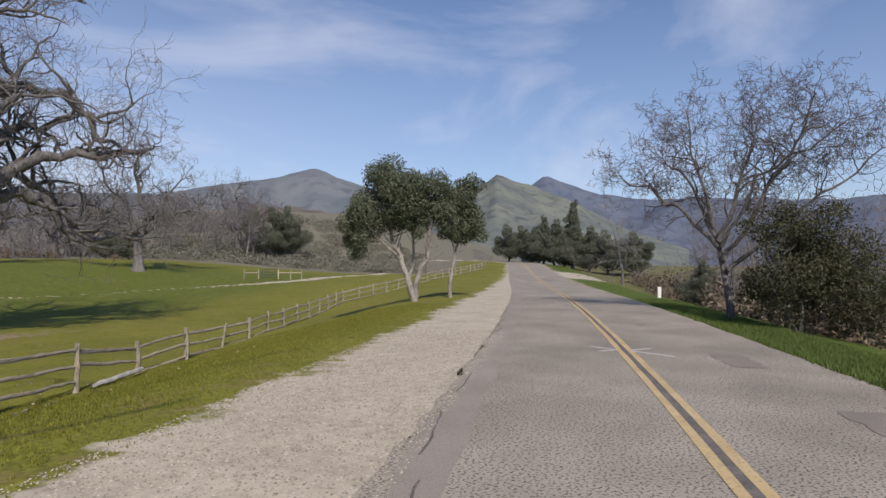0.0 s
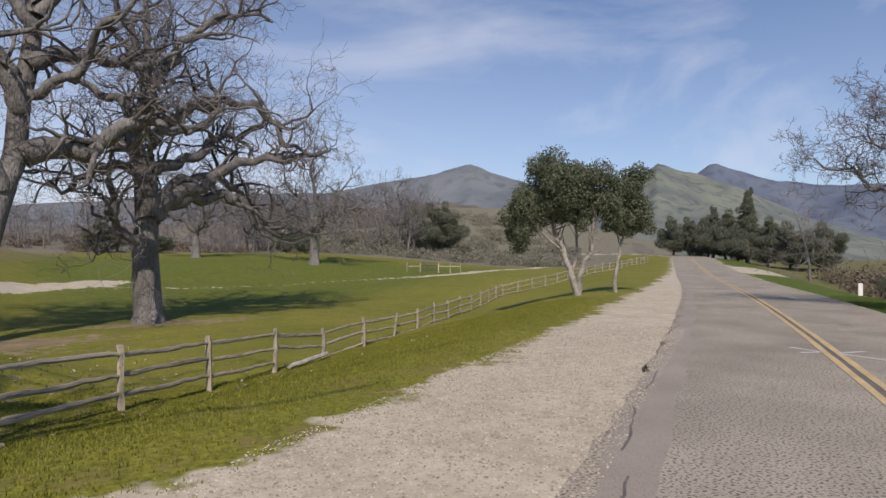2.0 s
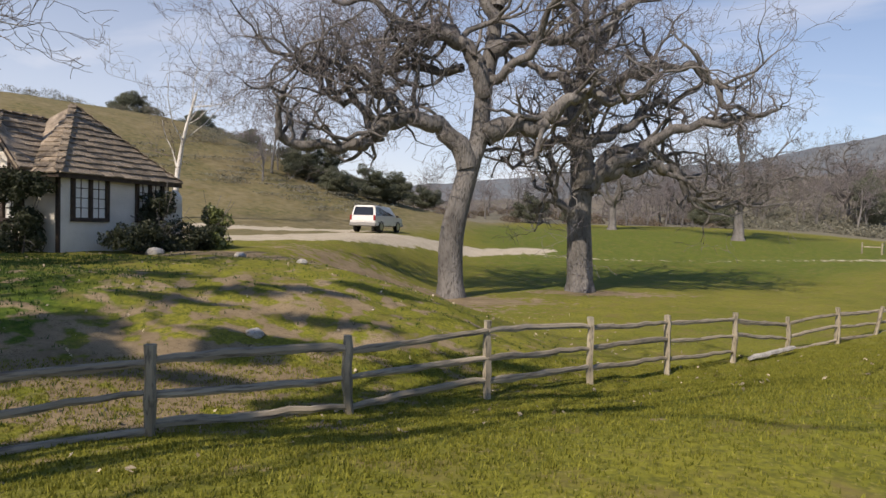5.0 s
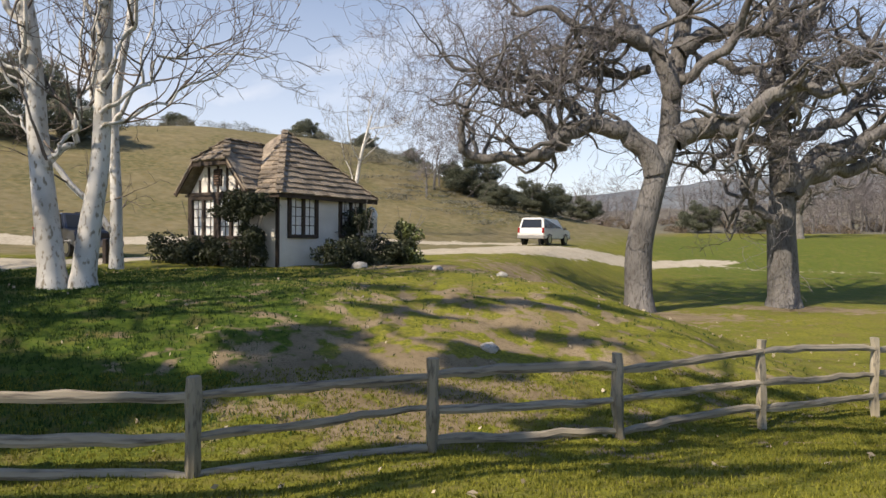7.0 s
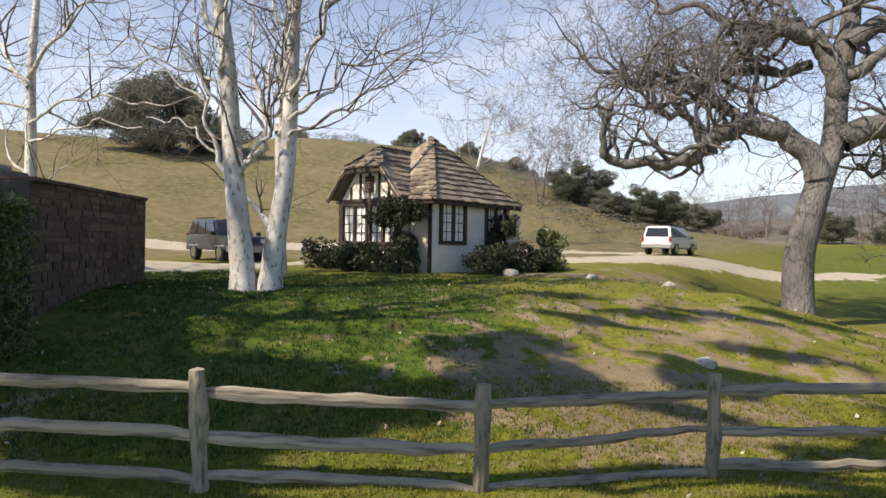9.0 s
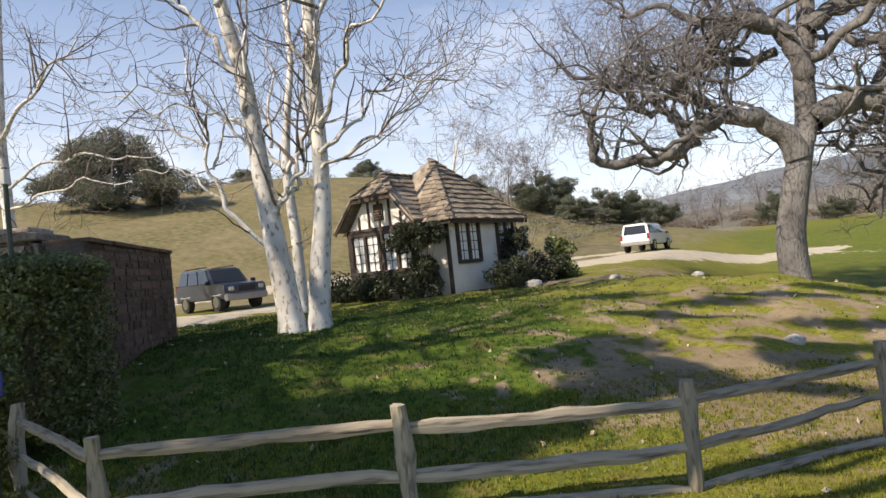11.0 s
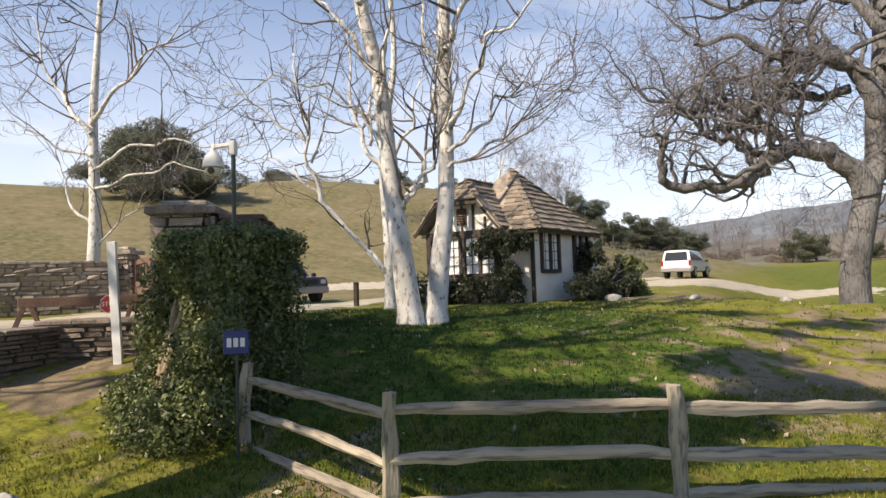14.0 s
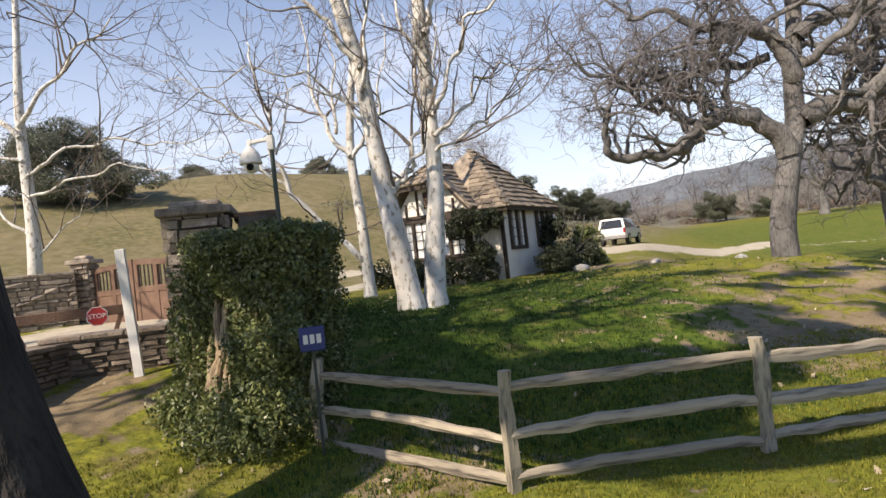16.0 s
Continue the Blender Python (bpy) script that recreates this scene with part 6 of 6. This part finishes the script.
# ---- distance ----
def ridge(name, dist, outline, depth, mat, label, base=-20, rough=1.0):
    """A mountain: its skyline as (bearing, height in degrees), falling away in front and behind."""
    nu, nv = 160, 30
    az0, az1 = outline[0][0], outline[-1][0]
    verts, faces = [], []
    for i in range(nu):
        az = az0 + (az1 - az0) * i / (nu - 1)
        el = np.interp(az, [p[0] for p in outline], [p[1] for p in outline])
        el += rough * (0.28 * noise.noise(Vector((az * 0.55, dist, 0))) + 0.16 * noise.noise(Vector((az * 1.7, dist, 3))))
        h0 = dist * math.tan(radians(max(0.0, el))) - base
        for j in range(nv):
            f = j / (nv - 1) * 2 - 1
            r = dist + f * depth
            p = Vector((math.sin(radians(az)) * r, math.cos(radians(az)) * r, 0))
            k = max(0.0, 1 - abs(f)) ** 0.85
            g = noise.fractal(p * (4.5 / depth), 1.0, 2.0, 6)
            h = h0 * k * (1 + 0.55 * g * (1 - k) * k * 2.2)
            verts.append((p.x + 4, p.y, base + h))
    for i in range(nu - 1):
        for j in range(nv - 1):
            q = i * nv + j
            faces.append((q, q + nv, q + nv + 1, q + 1))
    ob = part(name, mesh_of(name, verts, faces, mat, True), mat)
    return tagged(ob, label, "mountain", kind="structure")


# air haze is mixed into the next three colours as grey and blue
HAZE_GREEN = material("hazed_green_slope", (0.10, 0.12, 0.115), (0.17, 0.19, 0.15), 0.009, 1.0, 0.0, 0.045, c3=(0.06, 0.075, 0.08))
HAZE_BLUE = material("haze_blue_ridge", (0.075, 0.098, 0.15), (0.115, 0.14, 0.185), 0.004, 1.0, 0.0, 0.02, c3=(0.055, 0.07, 0.1))
HAZE_RIDGE = material("hazed_wooded_ridge", (0.10, 0.122, 0.145), (0.15, 0.168, 0.182), 0.008, 1.0, 0.0, 0.03, c3=(0.085, 0.1, 0.118))
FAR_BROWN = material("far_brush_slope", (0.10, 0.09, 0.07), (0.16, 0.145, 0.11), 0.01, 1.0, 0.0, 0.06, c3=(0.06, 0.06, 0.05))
ridge("mountain_green", 1500, [(44, 2), (49, 5), (53, 6.8), (55.1, 7.7), (56.2, 8.6), (57.5, 8.1), (59.5, 7.4), (62, 6.3), (65, 4.8), (68, 3.2), (73, 1.5)], 800, HAZE_GREEN, "green mountain with bare rocky patches, haze mixed into its colour", -20, 0.3)
ridge("mountain_haze_blue", 2400, [(48, 5), (56, 6.5), (59.3, 7.5), (60.7, 8.4), (62.4, 7.6), (65, 6.6), (69.7, 6.0), (75, 5.8), (81, 5.5), (87, 5.5), (95, 6.2), (110, 5.5), (130, 3)], 800, HAZE_BLUE, "distant mountain ridge coloured blue for haze", -20, 0.5)
ridge("mountain_left", 1700, [(-14, 2.5), (-4, 3.4), (3, 4.2), (8, 4.7), (13, 5.2), (18, 5.6), (28, 6.2), (36, 8.0), (39.5, 8.7), (42, 8.0), (46, 6.8), (50, 6.2), (57, 4), (62, 2)], 700, HAZE_RIDGE, "distant wooded ridge beyond the meadow, haze tinted into its colour", -20, 0.5)
ridge("brush_hill", 420, [(-20, 2), (-8, 2.4), (0, 2.4), (10, 2.8), (20, 3.4), (30, 4.8), (38, 5.4), (46, 4.2), (52, 2.5), (56, 1)], 180, FAR_BROWN, "brush-covered hill closing the valley", -5)


# ---- woods and brush ----
def row_of(ob, spots, sizes, seed, squat=1.0):
    """Copies of a tree on the ground at the spots, turned and scaled."""
    rng = random.Random(seed)
    for i, (x, y) in enumerate(spots):
        k = rng.uniform(*sizes)
        m = Matrix.Translation((x, y, gz(x, y) - 0.1)) @ rot("Z", rng.uniform(0, 360)) @ Matrix.Diagonal((k, k, k * squat * rng.uniform(0.85, 1.1), 1))
        cp = copy_thing(ob, m)
        cp.matrix_basis = m


def polar(az, d):
    return 4 + d * math.sin(radians(az)), d * math.cos(radians(az))


WOOD_GROUP = "bare grey trees at the meadow edge"
w1 = bare_tree("woodland_tree", (*polar(20, 118), gz(*polar(20, 118))), 10, 0.2, 201, "bare grey-brown tree in the far woodland", OAK_BARK, TWIG, (0, 0), 9, 0.2, 0.9, WOOD_GROUP, 3, 0.12, 0.02)
w2 = bare_tree("woodland_tree", (*polar(31, 122), gz(*polar(31, 122))), 9, 0.2, 202, "bare grey-brown tree in the far woodland", OAK_BARK, TWIG, (0.1, 0), 9, 0.2, 0.9, WOOD_GROUP, 3, 0.12, 0.02)
wr = random.Random(66)
row_of(w1, [polar(wr.uniform(-6, 24), wr.uniform(98, 160)) for _ in range(46)], (0.55, 1.0), 1)
row_of(w2, [polar(wr.uniform(18, 36.5), wr.uniform(106, 160)) for _ in range(34)], (0.6, 1.05), 2)
row_of(w1, [polar(wr.uniform(68, 92), wr.uniform(50, 90)) for _ in range(22)], (0.5, 0.8), 3)
row_of(w2, [(-13 + 0.5 * i + wr.uniform(-2, 2), 62 + 2.4 * i) for i in range(7)], (0.5, 0.8), 4)
EVER = "dark evergreen trees in the distance"
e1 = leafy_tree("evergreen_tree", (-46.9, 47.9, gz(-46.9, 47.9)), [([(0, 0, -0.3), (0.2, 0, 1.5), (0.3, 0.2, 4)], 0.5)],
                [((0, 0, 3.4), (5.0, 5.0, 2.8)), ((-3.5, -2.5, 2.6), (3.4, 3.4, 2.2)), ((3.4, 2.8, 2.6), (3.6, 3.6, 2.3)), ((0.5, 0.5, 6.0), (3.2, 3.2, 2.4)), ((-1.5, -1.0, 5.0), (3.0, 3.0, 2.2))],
                85000, 0.09, 301, "broad dark evergreen oak standing on the dry hillside", HAZED_LEAF, OAK_BARK, "tree", EVER)
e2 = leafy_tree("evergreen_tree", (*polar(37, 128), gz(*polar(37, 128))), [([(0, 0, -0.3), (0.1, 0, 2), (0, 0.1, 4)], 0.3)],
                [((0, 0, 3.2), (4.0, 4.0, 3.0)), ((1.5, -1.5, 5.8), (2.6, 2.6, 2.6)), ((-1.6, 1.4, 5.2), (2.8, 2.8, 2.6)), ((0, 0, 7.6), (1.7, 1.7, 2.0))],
                46000, 0.1, 302, "dense dark evergreen tree at the wood edge", HAZED_LEAF, OAK_BARK, "tree", EVER)
row_of(e2, [polar(35.4, 124), polar(38.0, 131)], (0.85, 1.0), 5)
row_of(e2, [polar(25.5, 96), polar(23.8, 98)], (0.4, 0.55), 16)
row_of(e2, [polar(9, 100), polar(13, 98)], (0.5, 0.7), 15, 0.7)
row_of(e2, [polar(58.2, 132), polar(59.6, 124), polar(61.0, 120), polar(62.4, 116), polar(64.0, 112), polar(65.6, 108), polar(60.4, 134), polar(63.2, 126), polar(67.2, 104), polar(69.5, 100)], (0.75, 0.95), 6, 0.9)
row_of(e2, [(52, 12), (44, 6), (38, 3.5), (47, 2), (36, -3), (33, -7)], (0.3, 0.45), 7)
row_of(e2, [(-6, 66), (-3, 70), (-9, 69), (0, 74), (-12, 73), (3, 80)], (0.5, 0.75), 8, 0.65)
row_of(e1, [(-52, 76), (-38, 88), (-30, 92), (-22, 90)], (0.3, 0.5), 9)

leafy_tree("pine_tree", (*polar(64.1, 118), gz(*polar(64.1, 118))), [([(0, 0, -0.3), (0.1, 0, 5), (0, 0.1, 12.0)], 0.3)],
           [((0, 0, 3.0 + 1.25 * k), (3.4 - 0.38 * k, 3.4 - 0.38 * k, 1.3)) for k in range(8)], 46000, 0.1, 303, "dark pointed pine rising above the roadside trees", HAZED_LEAF, OAK_BARK, "tree", EVER)
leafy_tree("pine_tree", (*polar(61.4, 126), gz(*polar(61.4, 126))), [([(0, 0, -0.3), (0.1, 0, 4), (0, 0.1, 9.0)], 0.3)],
           [((0, 0, 2.6 + 1.1 * k), (3.0 - 0.38 * k, 3.0 - 0.38 * k, 1.2)) for k in range(7)], 36000, 0.1, 304, "dark pointed pine among the roadside trees", HAZED_LEAF, OAK_BARK, "tree", EVER)


def build_brush(name, spots, count, size, seed, label, leaf):
    """Low brush over many spots (x, y, radius, height), one sheet of leaves."""
    g = np.random.default_rng(seed)
    cs = [(x, y, gz(x, y) + h * 0.35) for x, y, r, h in spots]
    rs = [(r, r, h * 0.7) for x, y, r, h in spots]
    v, f = leaves(g, cs, rs, count, size, shell=0.35)
    return tagged(part(name, quick_mesh(name, v, f, leaf), leaf), label, "brush", kind="stuff")


br = random.Random(88)
build_brush("sage_brush", [(*polar(br.uniform(24, 50), br.uniform(104, 200)), br.uniform(1.0, 2.4), br.uniform(0.8, 1.7)) for _ in range(700)], 150000, 0.15, 1, "grey-green sage brush covering the far slope", SAGE)
build_brush("dry_brush", [(*polar(br.uniform(-6, 26), br.uniform(100, 180)), br.uniform(0.8, 2.0), br.uniform(0.5, 1.3)) for _ in range(150)], 45000, 0.14, 2, "brown winter brush below the far trees", DRY_BRUSH)
build_brush("verge_brush", [(a * UX + s * NX, a * UY + s * NY, br.uniform(0.6, 1.4), br.uniform(0.7, 2.2)) for a, s in ((br.uniform(24, 85), br.uniform(-24, -12.5)) for _ in range(150))], 26000, 0.13, 3, "brown and grey brush beyond the road verge", DRY_BRUSH)
build_brush("hill_brush", [(*polar(br.uniform(-58, -12), br.uniform(84, 98)), br.uniform(0.6, 1.8), br.uniform(0.5, 1.2)) for _ in range(70)] + [(br.uniform(-26, 0) , br.uniform(56, 94), br.uniform(1.0, 3.0), br.uniform(0.12, 0.32)) for _ in range(150)], 60000, 0.08, 4, "low scrub scattered on the dry hill", SAGE)


# ---- grass ----
def build_grass(name, count, seed, area, height, mat, label, keep):
    """Upright blades in tufts, over a rectangle of (along, across)."""
    g = np.random.default_rng(seed)
    a = g.uniform(area[0], area[1], count)
    s = g.uniform(area[2], area[3], count)
    x, y = UX * a + NX * s, UY * a + NY * s
    k = keep(x, y, a, s) > g.random(count)
    x, y = x[k], y[k]
    n = len(x)
    z = ground_z(x, y)
    rep = 4
    x, y, z = (np.repeat(q, rep) for q in (x, y, z))
    x, y = x + g.normal(0, 0.025, n * rep), y + g.normal(0, 0.025, n * rep)
    w = g.uniform(0, 2 * np.pi, n * rep)
    h = height * g.uniform(0.4, 1.3, n * rep)
    lx, ly = g.normal(0, 0.35, n * rep) * h, g.normal(0, 0.35, n * rep) * h
    wd = 0.006 + 0.006 * g.random(n * rep)
    v = np.stack([np.stack([x - np.cos(w) * wd, y - np.sin(w) * wd, z - 0.01], -1), np.stack([x + np.cos(w) * wd, y + np.sin(w) * wd, z - 0.01], -1), np.stack([x + lx, y + ly, z + h], -1)], 1).reshape(-1, 3)
    f = np.arange(n * rep * 3).reshape(-1, 3)
    return tagged(part(name, quick_mesh(name, v, f, mat), mat), label, "grass", kind="stuff")


def bare(x, y):
    d = np.exp(-(((x - 0.8) / 3.2) ** 2 + ((y - 9.4) / 2.2) ** 2))
    return 1 - np.clip(1.3 * d, 0, 0.92)


build_grass("lawn_grass", 42000, 5, (-8, 14, 6.0, 17.5), 0.055, GRASS_BLADE, "long green lawn grass behind the fence", lambda x, y, a, s: bare(x, y) * (way_distance(x, y, DRIVE) > 2.2) * (1 - 0.95 * sm(a, 1.5, 7)) * (1 - sm(-x, 6.2, 7.2) * (y < 8)))
build_grass("bank_grass", 110000, 6, (-8, 30, -0.6, 8.0), 0.035, MOSS_BLADE, "short mossy grass on the bank by the road", lambda x, y, a, s: sm(s, -0.5, 2.0) * (1 - 0.6 * sm(a, 16, 30)) * (way_distance(x, y, DRIVE) > 2.2))
build_grass("verge_grass", 26000, 7, (6, 40, -10.8, -8.3), 0.12, VERGE_BLADE, "bright green grass along the road verge", lambda x, y, a, s: 0 * x + 0.9)

# pale fallen leaves and stones strewn on the grass, too many to count
g = np.random.default_rng(17)
n = 900
la, ls = g.uniform(-6, 20, n), g.uniform(2.5, 18, n)
lx, ly = UX * la + NX * ls, UY * la + NY * ls
v, f = leaves(g, np.stack([lx, ly, ground_z(lx, ly) + 0.03], -1), np.full((n, 3), 0.02), 900, 0.035)
LITTER = leaf_material("dry_leaf", (0.25, 0.20, 0.13), (0.55, 0.48, 0.36), 0.9, 0.1)
tagged(part("leaf_litter", quick_mesh("leaf_litter", v, f, LITTER), LITTER), "pale dry leaves strewn over the lawn", "leaves", kind="stuff")

# loose pebbles on the gravel shoulder
n = 30000
pa, ps = g.uniform(2, 20, n), g.uniform(-2.8, 0.0, n)
px, py = UX * pa + NX * ps, UY * pa + NY * ps
pr = g.uniform(0.004, 0.015, n)[:, None, None] * np.array([[1.2, 0, 0], [0, 1, 0], [-1.1, 0, 0], [0, -1, 0], [0, 0, 0.8]])[None]
w = g.uniform(0, 6.28, n)
cw, sw = np.cos(w)[:, None], np.sin(w)[:, None]
v = np.stack([pr[:, :, 0] * cw - pr[:, :, 1] * sw + px[:, None], pr[:, :, 0] * sw + pr[:, :, 1] * cw + py[:, None], pr[:, :, 2] + (ground_z(px, py) + 0.002)[:, None]], -1).reshape(-1, 3)
o = np.arange(n)[:, None] * 5
f = np.concatenate([o + np.array([[0, 1, 4]]), o + np.array([[1, 2, 4]]), o + np.array([[2, 3, 4]]), o + np.array([[3, 0, 4]])])
PEBBLE = leaf_material("pebble", (0.18, 0.16, 0.126), (0.54, 0.49, 0.395), 0.9, 0.0)
tagged(part("pebbles", quick_mesh("pebbles", v, f, PEBBLE), PEBBLE), "loose pale pebbles on the gravel shoulder", "gravel", kind="stuff")
